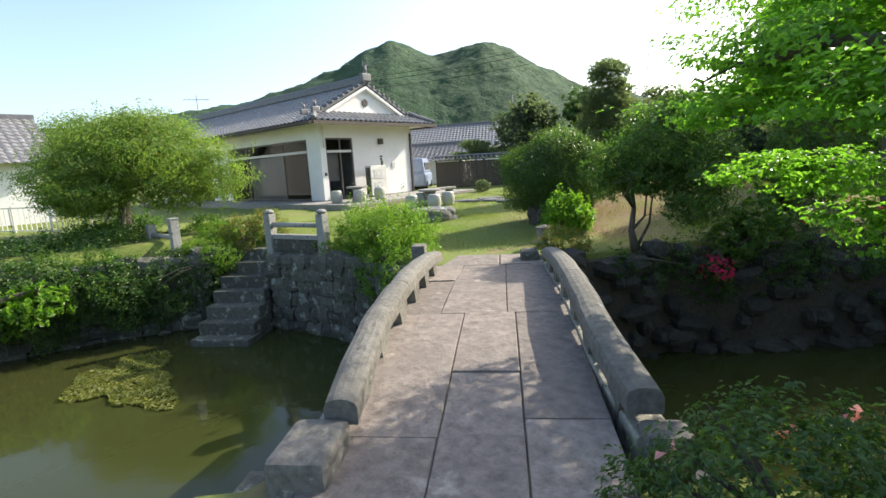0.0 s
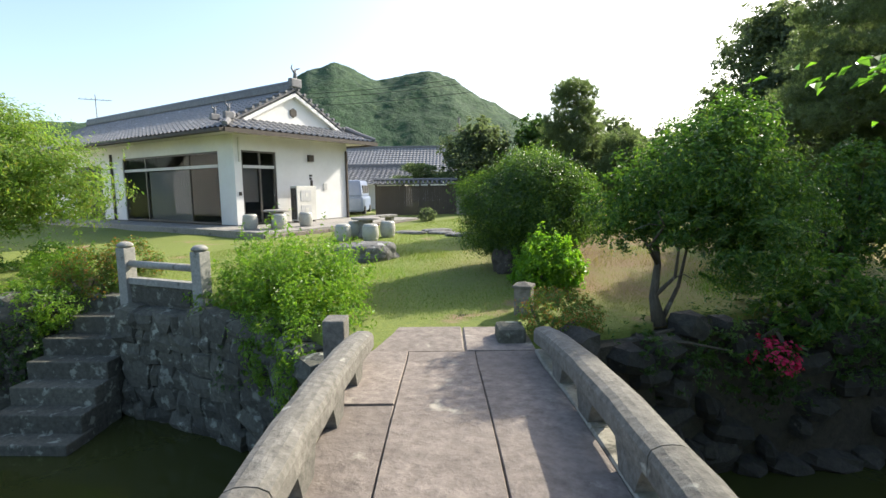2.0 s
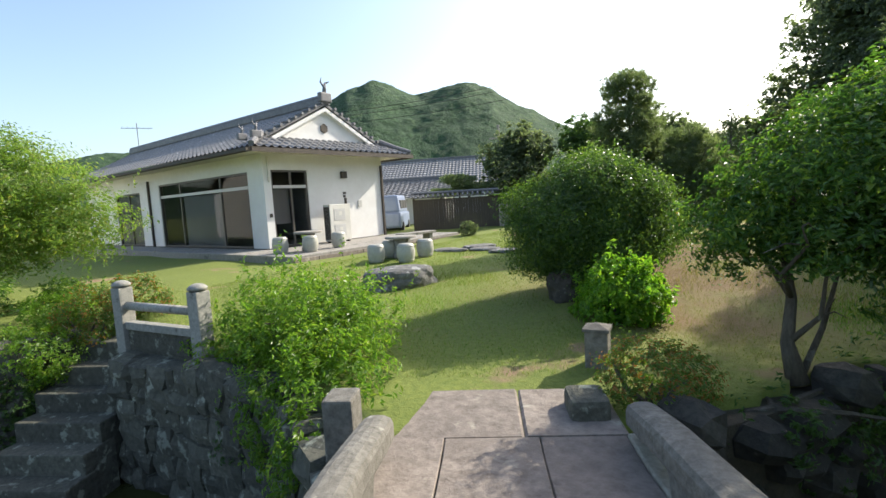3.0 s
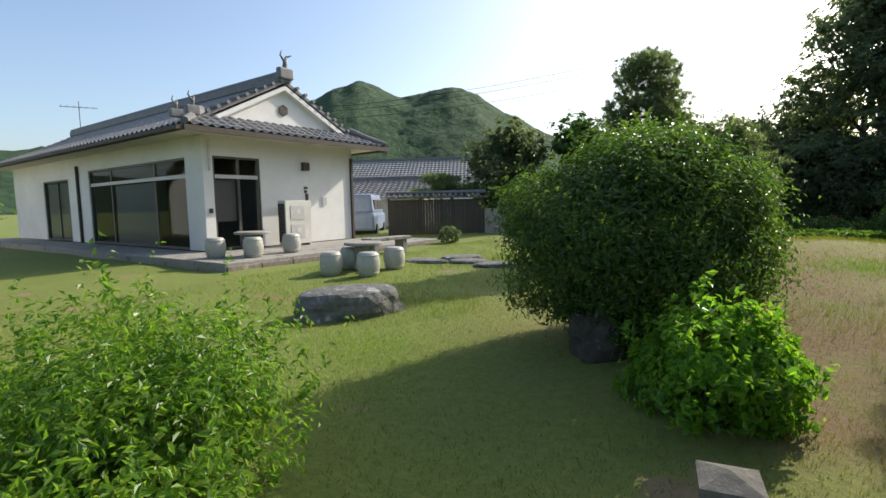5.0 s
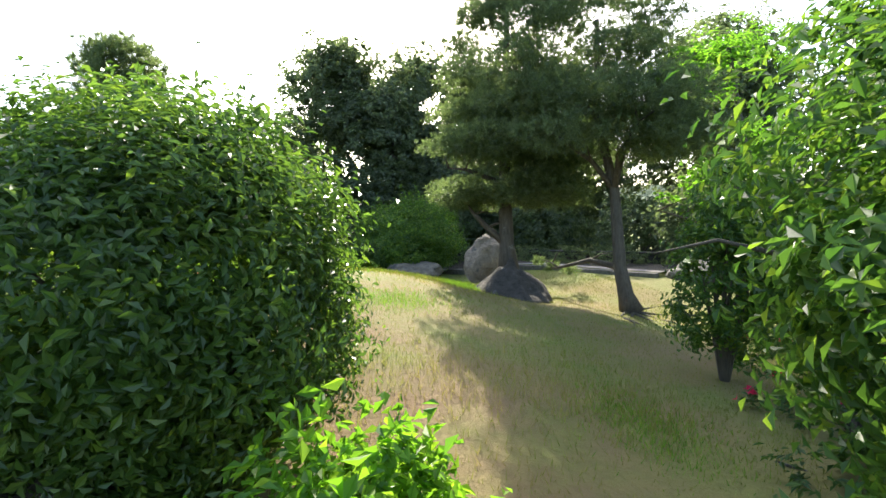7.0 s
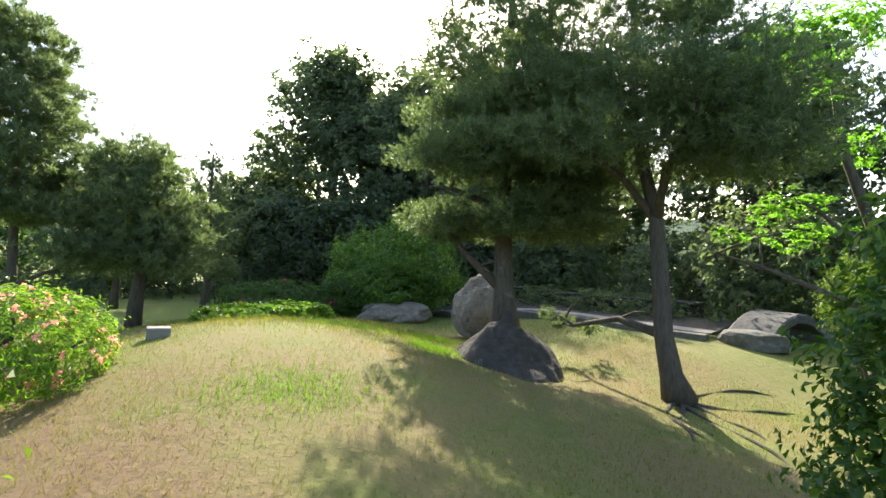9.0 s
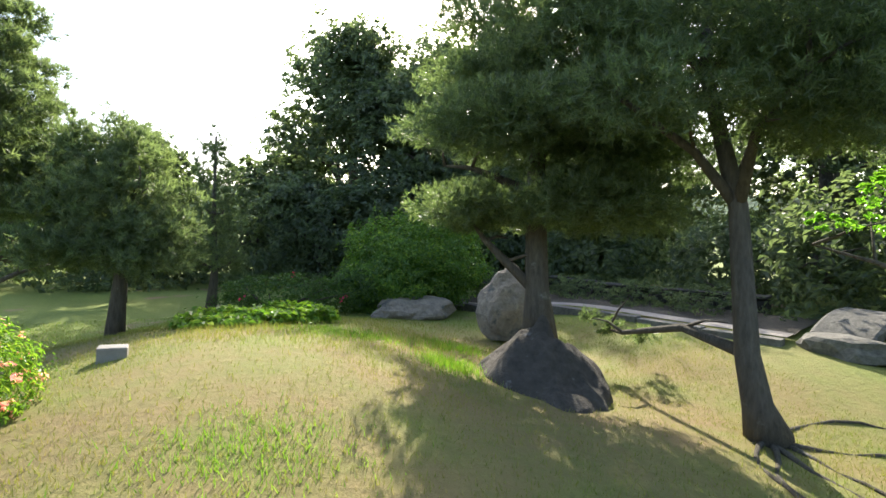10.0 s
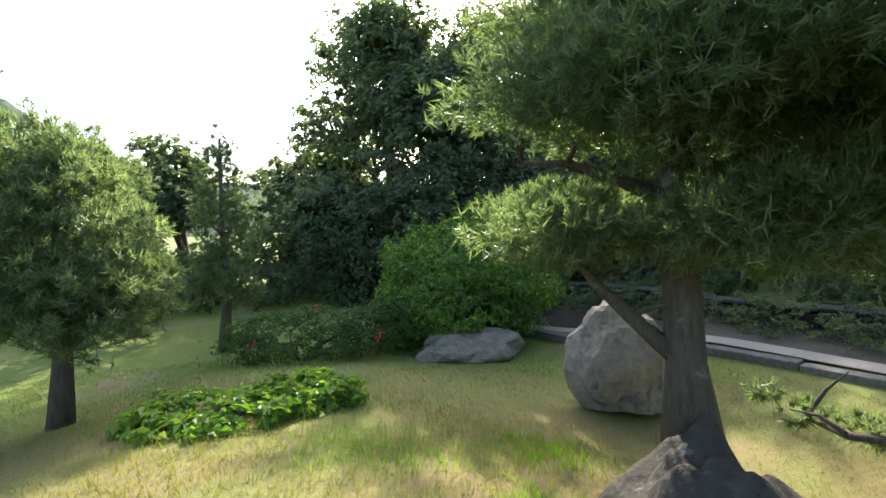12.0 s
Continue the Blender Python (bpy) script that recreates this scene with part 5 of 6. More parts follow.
tree("maple_tree", mb, [mb, (5.35, 12.95, 1.7), (5.1, 13.1, 2.5), (4.8, 13.3, 3.6), (4.5, 13.3, 4.9)], 0.1,
     [(1, (3.85, 14.0, 2.5)), (3, (3.35, 13.2, 4.35)), (2, (4.1, 13.6, 3.2)), (3, (4.0, 13.8, 4.0))],
     [((4.35, 13.6, 3.05), (0.55, 0.5, 0.2)), ((4.75, 13.7, 2.75), (0.5, 0.45, 0.18)), ((3.95, 13.9, 2.75), (0.3, 0.3, 0.13)), ((3.45, 13.2, 4.3), (0.5, 0.4, 0.16)), ((4.1, 13.2, 4.65), (0.8, 0.7, 0.25)), ((4.7, 13.4, 4.9), (0.9, 0.8, 0.3)), ((4.3, 13.3, 4.2), (0.45, 0.4, 0.16)), ((5.2, 13.2, 3.7), (0.7, 0.6, 0.25))],
     7500, 0.06, L_MAPLE, "young maple with thin light green sprays and a low bare limb", 0.6, shell=0.5, lump=0.45, flat_up=1.2)
tb = (2.98, 13.6, h(2.98, 13.6))
tree("pine_tree", tb, [tb, (2.9, 13.63, 1.25), (2.84, 13.68, 1.65), (2.82, 13.78, 2.8), (2.68, 14.0, 3.9), (2.75, 14.1, 5.4)], 0.135,
     [(3, (1.7, 13.9, 3.9)), (3, (3.7, 14.4, 3.8)), (4, (1.7, 14.8, 4.8)), (4, (3.5, 13.6, 4.8)), (3, (2.4, 12.9, 4.0)), (2, (2.72, 15.4, 1.52))],
     layered_pads(2.6, 14.2, 3.5, 5.9, 1.9, 1.4, 5, 3, 0.25, 8) + [((2.72, 15.4, 1.55), (0.2, 0.16, 0.08)), ((2.6, 15.65, 1.66), (0.16, 0.16, 0.07)), ((2.95, 15.1, 1.5), (0.18, 0.16, 0.08)), ((3.1, 15.35, 1.45), (0.16, 0.15, 0.07))],
     30000, 0.075, L_PINE, "garden pine with a leaning bare trunk and one low twisted branch", needles=True, lump=0.3, shell=0.35)
ta = (1.87, 15.4, h(1.87, 15.4) + 0.15)
tree("pine_tree", ta, [(1.89, 15.38, 1.3), (1.86, 15.42, 1.95), (1.84, 15.45, 3.0), (1.9, 15.5, 4.4), (1.95, 15.5, 6.2)], 0.16,
     [(2, (0.9, 15.7, 3.3)), (2, (3.0, 15.6, 3.4)), (3, (1.3, 14.9, 4.6)), (3, (2.8, 16.1, 4.6)), (1, (1.1, 15.5, 2.75))],
     layered_pads(1.95, 15.5, 2.95, 6.3, 1.45, 1.1, 6, 8, 0.24, 7) + [((1.15, 15.6, 2.72), (0.32, 0.3, 0.12))],
     33000, 0.075, L_PINE, "garden pine rising from a rock with layered needle pads", needles=True, lump=0.3, shell=0.35)
for bx_, by_, top, rr, sd_ in ((-2.78, 17.15, 3.85, 1.05, 21), (-4.4, 17.6, 5.45, 1.08, 22), (-2.45, 20.8, 4.4, 0.62, 23), (-4.6, 22.6, 4.4, 0.75, 24)):
    z0 = h(bx_, by_)
    tree("pine_tree", (bx_, by_, z0), [(bx_, by_, z0 - 0.05), (bx_ + 0.08, by_, z0 + 0.8), (bx_ + 0.05, by_ + 0.1, z0 + (top - z0) * 0.55), (bx_ + 0.12, by_, top)], 0.085,
         [(1, (bx_ - rr * 0.8, by_, z0 + 1.2)), (1, (bx_ + rr * 0.8, by_ + 0.2, z0 + 1.1)), (2, (bx_ + 0.5 * rr, by_ - rr * 0.7, z0 + 1.9)), (2, (bx_ - 0.5 * rr, by_ + rr * 0.6, z0 + 2.1))],
         layered_pads(bx_ + 0.05, by_, z0 + (1.9 if top > 5 else 1.0), top - 0.25, rr, rr * (0.75 if top > 5 else 0.62), 7, sd_, 0.22, 8), int((14000 if top > 5 else 9000) * rr ** 2.4), 0.09, L_PINE_FAR, "trained garden pine with cloud-like needle pads", needles=True, lump=0.3, shell=0.35)


def broad_tree(at, top, rr, seed, n, mat, label, size=0.16, low=0.25):
    rnd = random.Random(seed)
    x, y = at
    z0 = h(x, y) if abs(x) < 40 else 0.8
    hh = top - z0
    bl = []
    for k in range(17):
        f = rnd.uniform(low, 0.95)
        a, q = rnd.uniform(0, 6.28), rr * rnd.uniform(0.6, 1.1) * (1 - 0.6 * max(f - 0.4, 0) / 0.6) * 0.6
        s = rr * rnd.uniform(0.34, 0.56)
        bl.append(((x + q * math.cos(a), y + q * math.sin(a), z0 + hh * f - s * 0.2), (s, s, s * 0.75)))
    bl.append(((x, y, top - rr * 0.3), (rr * 0.45, rr * 0.45, rr * 0.35)))
    return tree("broadleaf_tree", (x, y, z0), [(x, y, z0 - 0.1), (x + 0.1, y, z0 + hh * 0.3), (x, y + 0.1, z0 + hh * 0.6), (x + 0.05, y, z0 + hh * 0.85)], 0.05 * rr + 0.1,
                [(1, bl[k][0]) for k in range(4)] + [(2, bl[k][0]) for k in range(4, 7)], bl, int(n * 1.5), size, mat, label, 0.55, lump=0.45, shell=0.3)


DK = "tall dark evergreen tree in the shade"
for at, top, rr, sd_, n in (((0.7, 28.5), 9.7, 3.5, 31, 34000), ((4.0, 28), 9.8, 3.6, 32, 24000), ((2.3, 26.2), 7.4, 2.8, 61, 20000), ((-1.0, 30.5), 6.0, 2.6, 62, 12000), ((6.3, 27.6), 8.6, 3.2, 71, 22000), ((9.3, 27.0), 8.8, 3.2, 72, 22000), ((8.0, 31.5), 10.5, 3.6, 63, 26000), ((11.5, 29.0), 10.5, 3.6, 33, 26000), ((9.2, 24.5), 7.2, 2.6, 34, 18000), ((11.0, 19.5), 8.0, 3.0, 35, 18000), ((11.5, 14.5), 7.5, 3.0, 36, 16000), ((-0.6, 26), 4.2, 1.8, 38, 9000), ((13, 21), 9.5, 3.5, 39, 14000), ((12, 9.0), 7.5, 3.0, 40, 12000)):
    broad_tree(at, top, rr, sd_, n, L_DARK, DK, 0.19, 0.08)
broad_tree((-11.8, 25.2), 6.0, 2.2, 41, 16000, L_DARK, "round dense evergreen tree beyond the lawn", 0.18, 0.1)
broad_tree((-9.3, 27.5), 5.9, 2.0, 42, 10000, L_HEDGE, "leafy evergreen tree beyond the lawn", 0.18, 0.1)
broad_tree((-5.2, 27.0), 5.6, 2.0, 43, 10000, L_DARK, "leafy evergreen tree beyond the lawn", 0.18, 0.1)
broad_tree((-2.5, 29.5), 5.2, 2.2, 44, 10000, L_DARK, "leafy evergreen tree beyond the lawn", 0.18, 0.1)
# ---- surface roots ----
roots = thing("tree_root", (2.95, 13.58, h(2.95, 13.58)), label="gnarled brown pine roots lying bare on the ground", category="root")
rnd = random.Random(5)
for ang_, ln in ((-2.75, 1.6), (-2.2, 1.9), (-1.8, 1.7), (-1.2, 1.3), (-0.6, 1.5), (0.1, 1.7)):
    pts_, a_ = [], ang_
    x, y = 2.95, 13.58
    for k in range(8):
        pts_.append((x - 2.95, y - 13.58, h(x, y) - h(2.95, 13.58) + 0.0 + 0.015 * math.sin(k * 1.7)))
        a_ += rnd.uniform(-0.35, 0.35)
        x, y = x + math.cos(a_) * ln / 8, y + math.sin(a_) * ln / 8
    part("root", tube(pts_, [0.026 - 0.0026 * k for k in range(8)], 6), M_BARK, roots, smooth=True)

# ---- props under the plum tree, white fence ----
for x0, y0, x1, y1, tp_ in ((-12.0, 4.7, -12.3, 4.9, 1.75), (-13.6, 4.6, -13.3, 4.9, 1.7)):
    zg = h(x0, y0)
    part("tree_prop", tube([(x0, y0, zg - 0.1), (x0 * 0.5 + x1 * 0.5, (y0 + y1) / 2, (zg + tp_) / 2), (x1, y1, tp_)], [0.045, 0.042, 0.04], 8), M_BARK_PALE, label="grey wooden prop under the plum tree", category="prop")
wf = thing("metal_fence", (-20.5, 3.0, h(-20.5, 3.0)), 20, label="low white metal fence before the neighbouring house", category="fence")
for k in range(23):
    part("bar", boxm(k * 0.25 - 0.012, k * 0.25 + 0.012, -0.012, 0.012, 0.08, 0.82), M_CREAM, wf)
for z_ in (0.08, 0.82):
    part("rail", boxm(-0.05, 5.6, -0.018, 0.018, z_ + 0.001, z_ + 0.035), M_CREAM, wf)
for k in range(4):
    part("post", boxm(k * 1.83 - 0.03, k * 1.83 + 0.03, 0.02, 0.07, -0.05, 0.9), M_CREAM, wf)

# ---- thicket behind the path ----
for lab, bl, n in (("dense shaded undergrowth beyond the path", [((7.6, 18.8, 1.7), (1.4, 1.2, 1.3)), ((8.2, 16.6, 2.0), (1.6, 1.4, 1.6)), ((6.4, 21.6, 1.9), (1.5, 1.3, 1.4)), ((5.0, 24.0, 2.2), (1.9, 1.4, 1.8)), ((8.8, 13.8, 2.0), (1.8, 1.4, 1.6))], 26000),
                    ("dense shaded undergrowth among the trees", [((1.5, 24.6, 2.3), (2.4, 1.4, 2.0)), ((-0.6, 25.8, 2.2), (2.2, 1.4, 1.9)), ((4.4, 24.8, 2.6), (2.0, 1.6, 2.2)), ((-4.0, 25.5, 1.6), (2.2, 1.2, 1.1)), ((-7.0, 25.0, 1.5), (2.0, 1.2, 1.0)), ((-9.8, 23.6, 1.5), (1.4, 1.0, 0.9))], 26000)):
    shrub("thicket", bl, n, 0.15, L_DARK, lab, "thicket", 0.55, 5, lump=0.5, shoots=120)

# ---- water weed ----
a_ = RNG.uniform(0, 6.28, 5200)
q_ = np.sqrt(RNG.uniform(0, 1, 5200)) * (1 + 0.3 * np.sin(a_ * 3 + 1) + 0.15 * np.sin(a_ * 7))
wp = np.stack([-6.75 + 1.25 * q_ * np.cos(a_), 2.85 + 0.7 * q_ * np.sin(a_) - 0.15 * np.cos(a_) * q_, WATER_Z + 0.012 + RNG.uniform(0, 0.03, 5200)], -1)
part("water_weed", leaf_mesh("water_weed", wp, np.tile([0, 0, 1.0], (5200, 1)), 0.09, 0.035, 0.1, 0.3), L_WEED, label="yellow-green water weed floating on the pond", category="water plant", kind="stuff")

# ---- grass ----
gp = np.stack([RNG.uniform(-10, 4.2, 330000), RNG.uniform(5.5, 20, 330000)], -1)
cl = np.sin(gp[:, 0] * 2.3 + np.sin(gp[:, 1] * 1.9)) + np.sin(gp[:, 1] * 3.1 + np.sin(gp[:, 0] * 1.4) * 2)
ok = (pond_depth(gp[:, 0], gp[:, 1]) < -0.35) & (RNG.uniform(-2.2, 2.2, len(gp)) < cl + 0.6)
rx_, ry_ = (gp[:, 0] - 0.83) * 0.838 + (gp[:, 1] - 2.09) * 0.545, -(gp[:, 0] - 0.83) * 0.545 + (gp[:, 1] - 2.09) * 0.838
ok &= ~((ry_ < 6.05) & (np.abs(rx_ - 0.15) < 1.0))
gp = gp[ok]
gz_ = land(gp[:, 0], gp[:, 1])
k_ = len(gp)
tall = np.where(np.sin(gp[:, 0] * 1.1 + 2) + np.sin(gp[:, 1] * 1.3) > 1.1, 1.7, 1.0) * RNG.uniform(0.018, 0.05, k_)
th = RNG.uniform(0, 6.28, k_)
side = np.stack([np.cos(th), np.sin(th), np.zeros(k_)], -1) * 0.003
base_ = np.stack([gp[:, 0], gp[:, 1], gz_ - 0.005], -1)
tip_ = base_ + np.stack([RNG.normal(0, 0.35, k_) * tall, RNG.normal(0, 0.35, k_) * tall, tall], -1)
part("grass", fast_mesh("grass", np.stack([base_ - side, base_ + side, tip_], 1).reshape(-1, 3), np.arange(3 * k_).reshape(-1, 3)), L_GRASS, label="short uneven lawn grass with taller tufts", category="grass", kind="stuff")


def grass_patch(cx, cy, rx, ry, n, tall_):
    """Longer, fresher blades in a loose patch."""
    q = RNG.normal(0, 0.5, (n, 2)) * (rx, ry) + (cx, cy)
    g = np.stack([q[:, 0], q[:, 1], land(q[:, 0], q[:, 1]) - 0.005], -1)
    a = RNG.uniform(0, 6.28, n)
    sd = np.stack([np.cos(a), np.sin(a), np.zeros(n)], -1) * 0.0035
    up_ = tall_ * RNG.uniform(0.4, 1.2, (n, 1))
    tip = g + np.concatenate([RNG.normal(0, 0.3, (n, 2)) * up_, up_], -1)
    part("grass", fast_mesh("grass", np.stack([g - sd, g + sd, tip], 1).reshape(-1, 3), np.arange(3 * n).reshape(-1, 3)), L_SHRUB, label="patch of longer fresh green grass on the mound", category="grass", kind="stuff")


for cx, cy, rx, ry, n, tall_ in ((-0.75, 13.1, 0.6, 0.45, 1100, 0.055), (0.75, 14.9, 0.35, 0.4, 1100, 0.08), (1.0, 15.8, 0.5, 0.35, 1000, 0.08), (0.2, 10.2, 0.35, 0.6, 1600, 0.05), (-0.1, 15.6, 0.7, 0.4, 1400, 0.06), (-5.0, 9.2, 0.9, 0.7, 1500, 0.05)):
    grass_patch(cx, cy, rx, ry, n, tall_)


# ---- neighbouring houses ----
def far_house(at, rz, lx, ly, wall, ridge, label, windows=()):
    """Plastered house with a tiled gable roof; the ridge runs along local x."""
    ob = thing("house", at, rz, label=label, category="house")
    part("wall", boxm(0, lx, 0, ly, -0.3, wall), M_PLASTER, ob)
    for sgn in (0, 1):
        V, F = [], []
        nx_, rows_ = int(lx / 0.3 * 4), 12
        for r in range(rows_):
            for e in (0, 1):
                f = (r + e) / rows_
                y = -0.6 + (ly / 2 + 0.6) * f
                y = y if sgn == 0 else ly - y
                for i in range(nx_ + 1):
                    x = -0.5 + (lx + 1) * i / nx_
                    V.append((x, y, wall - 0.15 + (ridge - wall + 0.15) * f + 0.06 * abs(math.sin(x / 0.3 * math.pi)) + (0.05 if e == 0 else 0)))
            b0 = len(V) - 2 * (nx_ + 1)
            F += [(b0 + i, b0 + i + 1, b0 + nx_ + 2 + i, b0 + nx_ + 1 + i) for i in range(nx_)]
            if r:
                F += [(b0 - nx_ - 1 + i, b0 - nx_ + i, b0 + i + 1, b0 + i) for i in range(nx_)]
        part("roof_tiles", fast_mesh("roof_tiles", V, F), M_TILE, ob, kind="stuff")
    for x in (0.0, lx):
        bm = bmesh.new()
        e = 0.15 if x else -0.15
        p = [bm.verts.new(q) for q in ((x - e * 0.02, 0, wall), (x - e * 0.02, ly, wall), (x - e * 0.02, ly / 2, ridge - 0.12))]
        p2 = [bm.verts.new(v.co - Vector((e, 0, 0))) for v in p]
        bm.faces.new(p)
        bm.faces.new(p2[::-1])
        for k in range(3):
            bm.faces.new((p[k], p2[k], p2[(k + 1) % 3], p[(k + 1) % 3]))
        part("gable_wall", bm, M_PLASTER, ob)
    part("ridge", boxm(-0.55, lx + 0.55, ly / 2 - 0.12, ly / 2 + 0.12, ridge - 0.05, ridge + 0.22, 0.03), M_TILE_DARK, ob)
    for x0, x1, z0_, z1_ in windows:
        wn_ = part("window", boxm(x0, x1, -0.03, -0.003, z0_, z1_), M_FRAME, ob)
        part("pane", boxm(x0 + 0.07, (x0 + x1) / 2 - 0.03, -0.036, -0.031, z0_ + 0.07, z1_ - 0.07), M_BLACK, wn_)
        part("pane", boxm((x0 + x1) / 2 + 0.03, x1 - 0.07, -0.036, -0.031, z0_ + 0.07, z1_ - 0.07), M_BLACK, wn_)
    return ob


far_house((-23.6, -6.5, 0.8), 90, 12.3, 6.5, 2.7, 4.7, "white neighbouring house with a grey tiled roof", ((1.2, 2.6, 1.2, 2.5), (4.5, 6.5, 0.9, 2.5), (9.0, 10.4, 0.6, 2.1)))
far_house((-34.0, 30.0, 0.8), 32, 16.0, 8.0, 3.0, 5.2, "long house with a pale grey tiled roof beyond the fence")
far_house((-21.5, 23.4, 0.8), 30, 5.0, 4.5, 1.9, 2.9, "low tiled outbuilding beside the parking place")

# ---- wooden fence with a tiled cap ----
p, q2 = Vector((-14.6, 20.3, 0)), Vector((-11.6, 22.5, 0))
fence = thing("wooden_fence", (p.x, p.y, 1.05), math.degrees(math.atan2((q2 - p).y, (q2 - p).x)), label="dark board fence with a small tiled roof", category="fence")
L = (q2 - p).length
k = 0
while k * 0.11 < L:
    part("board", boxm(k * 0.11, k * 0.11 + 0.107, -0.012 - 0.01 * (k % 2), 0.012, 0.0, 1.45), M_WOOD_DARK, fence)
    k += 1
for k in range(4):
    part("post", boxm(k * L / 3 - 0.05, k * L / 3 + 0.05, 0.02, 0.12, -0.1, 1.5), M_WOOD_DARK, fence)
for sgn in (-1, 1):
    bm = bmesh.new()
    k = 0
    while k * 0.22 < L:
        add_tube(bm, [(k * 0.22, 0.05, 1.68), (k * 0.22, 0.05 + sgn * 0.28, 1.54)], [0.05, 0.055], 6)
        k += 1
    add_box(bm, -0.1, L + 0.1, min(0.05, 0.05 + sgn * 0.26), max(0.05, 0.05 + sgn * 0.26), 1.5, 1.55)
    part("cap_tiles", bm, M_TILE_DARK, fence, kind="stuff")
part("cap_ridge", tube([(-0.1, 0.05, 1.72), (L + 0.1, 0.05, 1.72)], 0.07, 8), M_TILE_DARK, fence)
part("wall_garden", boxm(-11.55, -8.0, 22.5, 22.65, 0.7, 2.1, 0.02), M_CONCRETE, kind="structure", label="plain grey garden wall", category="wall")

# ---- van ----
m, nt, b = mat_base("pale_blue_paint", 0.3)
nt.links.new(ramp(nt, noise_tex(nt, 3, 3), [(0.3, (0.2, 0.25, 0.36)), (0.7, (0.25, 0.3, 0.42))]), b.inputs["Base Color"])
M_VAN = m
van = thing("van", (-17.3, 21.6, 0.95), 125, label="pale blue-white minivan parked beyond the house", category="car")
part("body", boxm(-1.7, 1.7, -0.74, 0.74, 0.3, 1.05, 0.12), M_VAN, van)
bm = boxm(-1.62, 1.35, -0.7, 0.7, 1.0, 1.85, 0.14)
for v in bm.verts:
    if v.co.z > 1.4:
        v.co.x = v.co.x * 0.9 - 0.08
        v.co.y *= 0.9
part("cabin", bm, M_VAN, van)
for x0, x1 in ((-1.35, -0.45), (-0.35, 0.45), (0.52, 1.05)):
    for y in (-0.675, 0.675):
        part("side_window", boxm(x0, x1, y - 0.03, y + 0.03, 1.2, 1.6, 0.01), M_BLACK, van)
part("windscreen", boxm(1.2, 1.3, -0.55, 0.55, 1.15, 1.6, 0.01), M_BLACK, van)
part("bumper", boxm(1.62, 1.76, -0.7, 0.7, 0.3, 0.5, 0.03), M_CONCRETE, van)
for y in (-0.5, 0.5):
    part("headlight", boxm(1.68, 1.73, y - 0.14, y + 0.14, 0.7, 0.86, 0.02), M_ALU, van)
for x in (-1.1, 1.1):
    for y in (-0.7, 0.7):
        w_ = lathe([(0.2, -0.09), (0.28, -0.08), (0.29, 0), (0.28, 0.08), (0.2, 0.09)], 20)
        bmesh.ops.rotate(w_, cent=(0, 0, 0), matrix=Matrix.Rotation(radians(90), 3, "X"), verts=w_.verts)
        bmesh.ops.translate(w_, vec=(x, y, 0.29), verts=w_.verts)
        wh = part("wheel", w_, M_BLACK, van)

# ---- aerial, pole, wires, clipped pine by the fence ----
ant = thing("tv_aerial", (-29.3, 15.05, 6.25), label="thin metal television aerial on the house roof", category="aerial")
part("mast", tube([(0, 0, -0.1), (0, 0, 1.25)], 0.02, 6), M_FRAME, ant)
part("boom", tube([(-0.2, -0.7, 0.95), (0.2, 0.7, 1.0)], 0.015, 6), M_FRAME, ant)
for k in range(6):
    f = -0.6 + 0.24 * k
    part("element", tube([(f * 0.28 - 0.3, f, 0.98), (f * 0.28 + 0.3, f - 0.15, 0.98)], 0.009, 5), M_FRAME, ant)
pole = thing("utility_pole", (-17.4, 32.5, 0.9), label="slim grey concrete utility pole", category="pole")
part("shaft", tube([(0, 0, -0.2), (0, 0, 6.3)], [0.15, 0.09], 10), M_CONCRETE, pole)
part("crossarm", boxm(-0.7, 0.7, -0.05, 0.05, 5.4, 5.5), M_CONCRETE, pole)
for k, (z0_, z1_) in enumerate(((16.2, 19.6), (15.6, 19.0), (14.6, 17.6))):
    a, c = Vector((-60, 52, z0_)), Vector((10, 62, z1_))
    pts_ = [a.lerp(c, t / 12) - Vector((0, 0, 2.0 * (1 - (t / 6 - 1) ** 2))) for t in range(13)]
    part("power_line", tube(pts_, 0.025, 4), M_BLACK, label="thin overhead power line against the sky", category="cable")
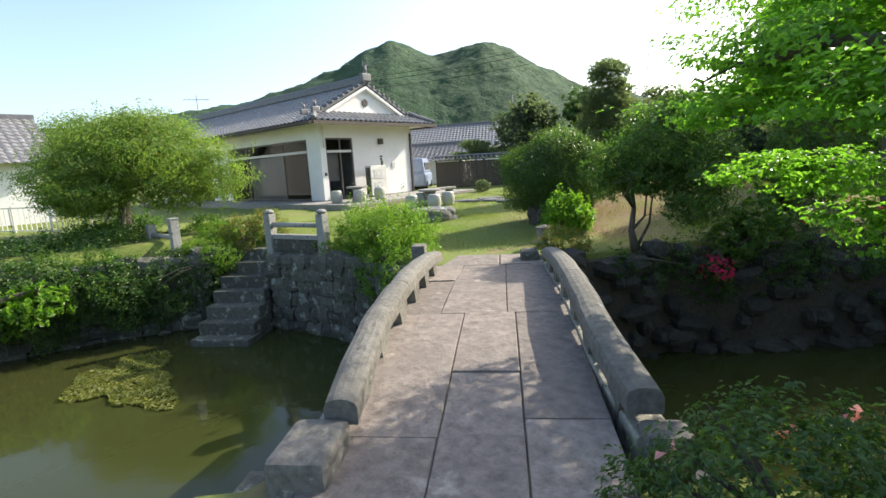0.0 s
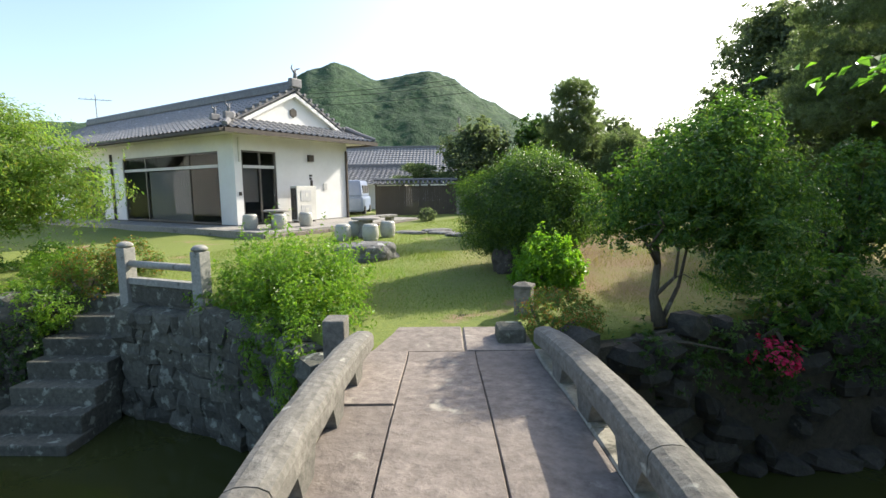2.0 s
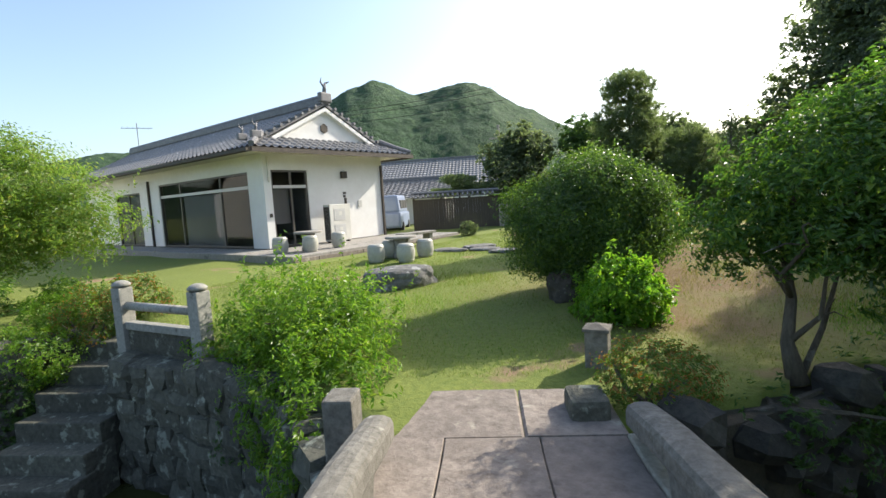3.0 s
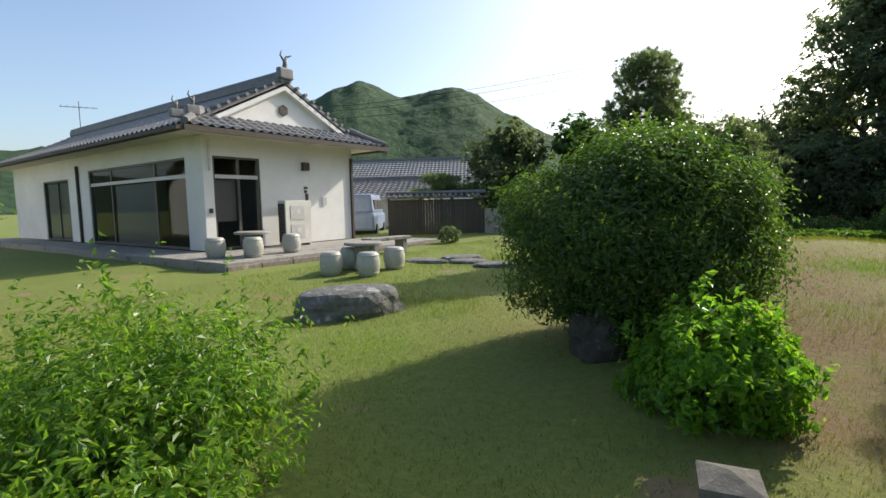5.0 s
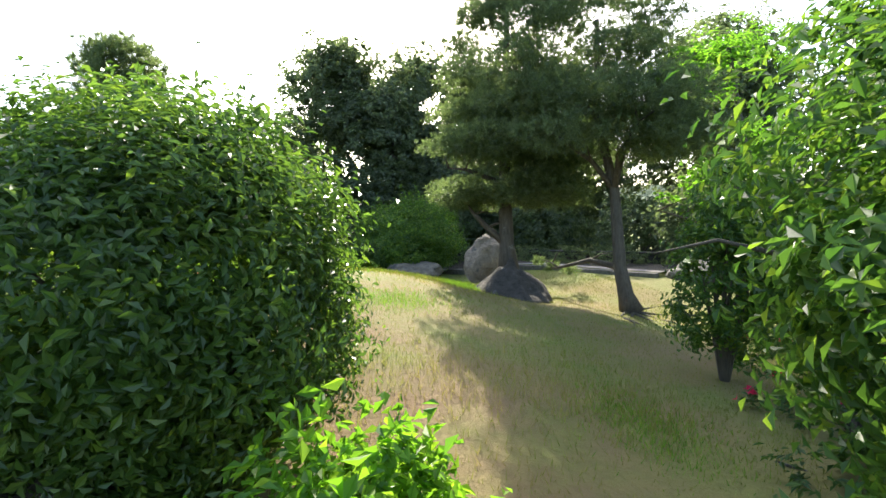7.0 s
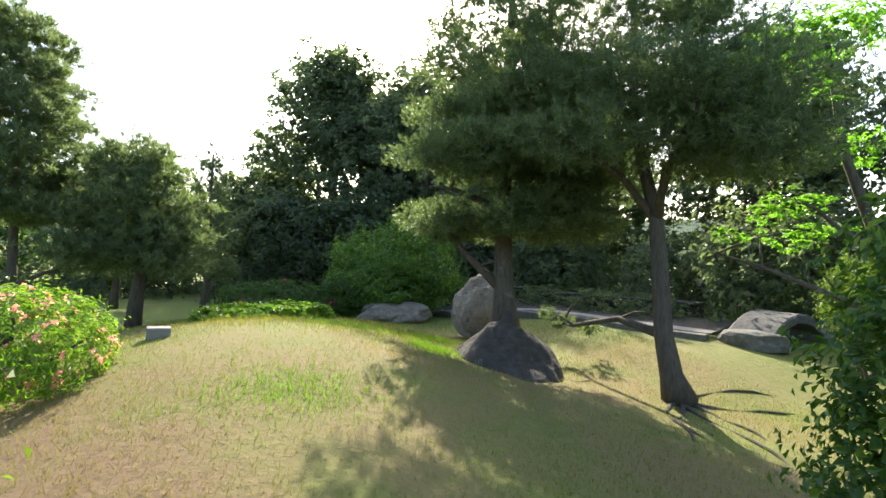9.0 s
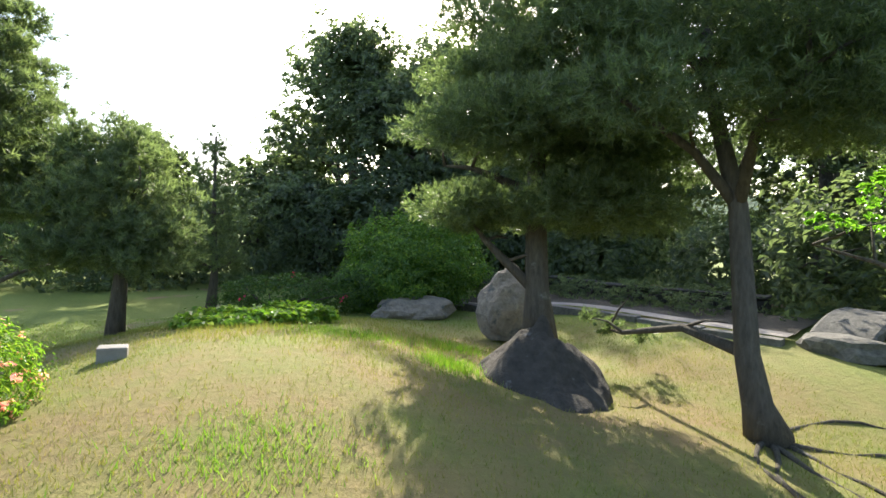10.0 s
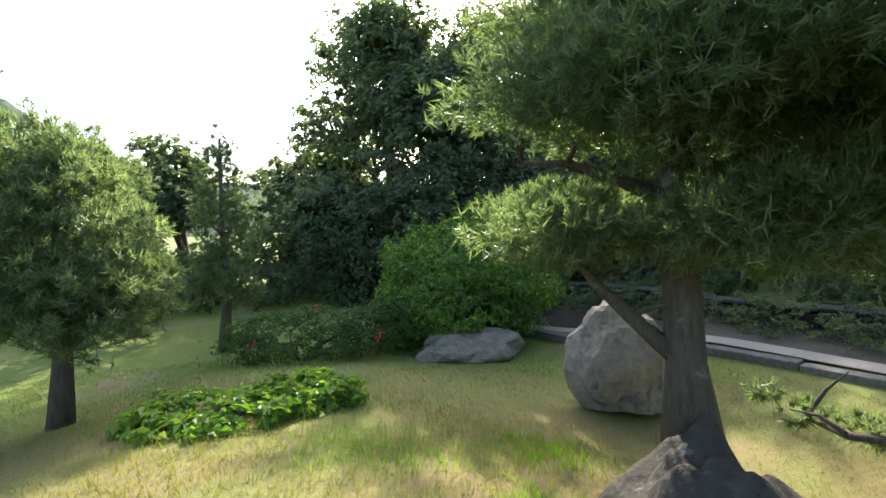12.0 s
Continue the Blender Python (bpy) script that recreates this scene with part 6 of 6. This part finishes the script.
tree("clipped_pine", (-13.9, 22.8, 0.95), [(-13.9, 22.8, 0.9), (-13.8, 22.8, 2.0), (-14.0, 22.9, 3.2)], 0.1, [(1, (-15, 22.8, 2.6)), (1, (-12.8, 22.9, 2.7))],
     [((-14.9, 22.8, 2.75), (0.8, 0.6, 0.22)), ((-13.0, 22.9, 2.85), (0.8, 0.6, 0.22)), ((-14.0, 22.9, 3.35), (0.9, 0.7, 0.25)), ((-13.5, 22.5, 3.0), (0.6, 0.5, 0.2))], 2600, 0.13, L_PINE, "cloud-pruned garden pine behind the fence", needles=True)
bench = thing("bench", (-10.2, 15.3, h(-10.2, 15.3)), 85, label="low dark stone bench at the porch edge", category="bench")
part("seat", boxm(-0.7, 0.7, -0.2, 0.2, 0.36, 0.44, 0.015), M_CONCRETE, bench)
for x in (-0.5, 0.5):
    part("leg", boxm(x - 0.07, x + 0.07, -0.16, 0.16, -0.02, 0.357, 0.01), M_CONCRETE, bench)
shrub("ball_shrub", [((-10.3, 18.3, 1.3), (0.35, 0.35, 0.32))], 2500, 0.06, L_DARK, "small clipped dark ball shrub by the porch", "shrub", 0.5, 5)

# ---- walls of the pond ----
bank_wall("wall_pond_left", [(-2.5, 5.6), (-4.0, 6.25), (-5.6, 6.2), (-7.15, 5.95)][::-1], "mossy dry-stone wall of the pond beside the steps")
bank_wall("wall_pond_side", [(-8.6, 5.9), (-8.7, 4.9), (-9.6, 3.6), (-10.2, 1.8), (-11.5, -6)][::-1], "rough stone pond bank under the hedge", 0.34)
bank_wall("wall_pond_right", [(-0.95, 6.74), (0.2, 8.6), (2.5, 10.4), (5.3, 12.2)], "shaded earth bank with scattered round stones along the canal", 0.24, -1.2, 0.68, STONES_SHADE)
bank_wall("wall_canal_far", [(5.3, 12.2), (14, 17)], "shaded stone canal wall", 0.5, -1.2, 0.2, STONES_SHADE)
bank_wall("wall_near", [(3.0, 3.55), (6, 5.5), (14, 10)][::-1], "near canal wall of rough stones", 0.45)
bank_wall("wall_near_left", [(-11.5, -6), (-3, -6), (-0.4, -1.8), (-0.3, 0.5)], "near pond bank of rough stones", 0.5)

# ---- earth packed into the joints of the bridge deck ----
part("bedding", bent_box(-0.6, 0.93, -2.87, 4.92, -0.12, -0.022, deck_z, 30, 0.004), M_EARTH_JOINT, bridge, "sandy earth packed between the slabs")
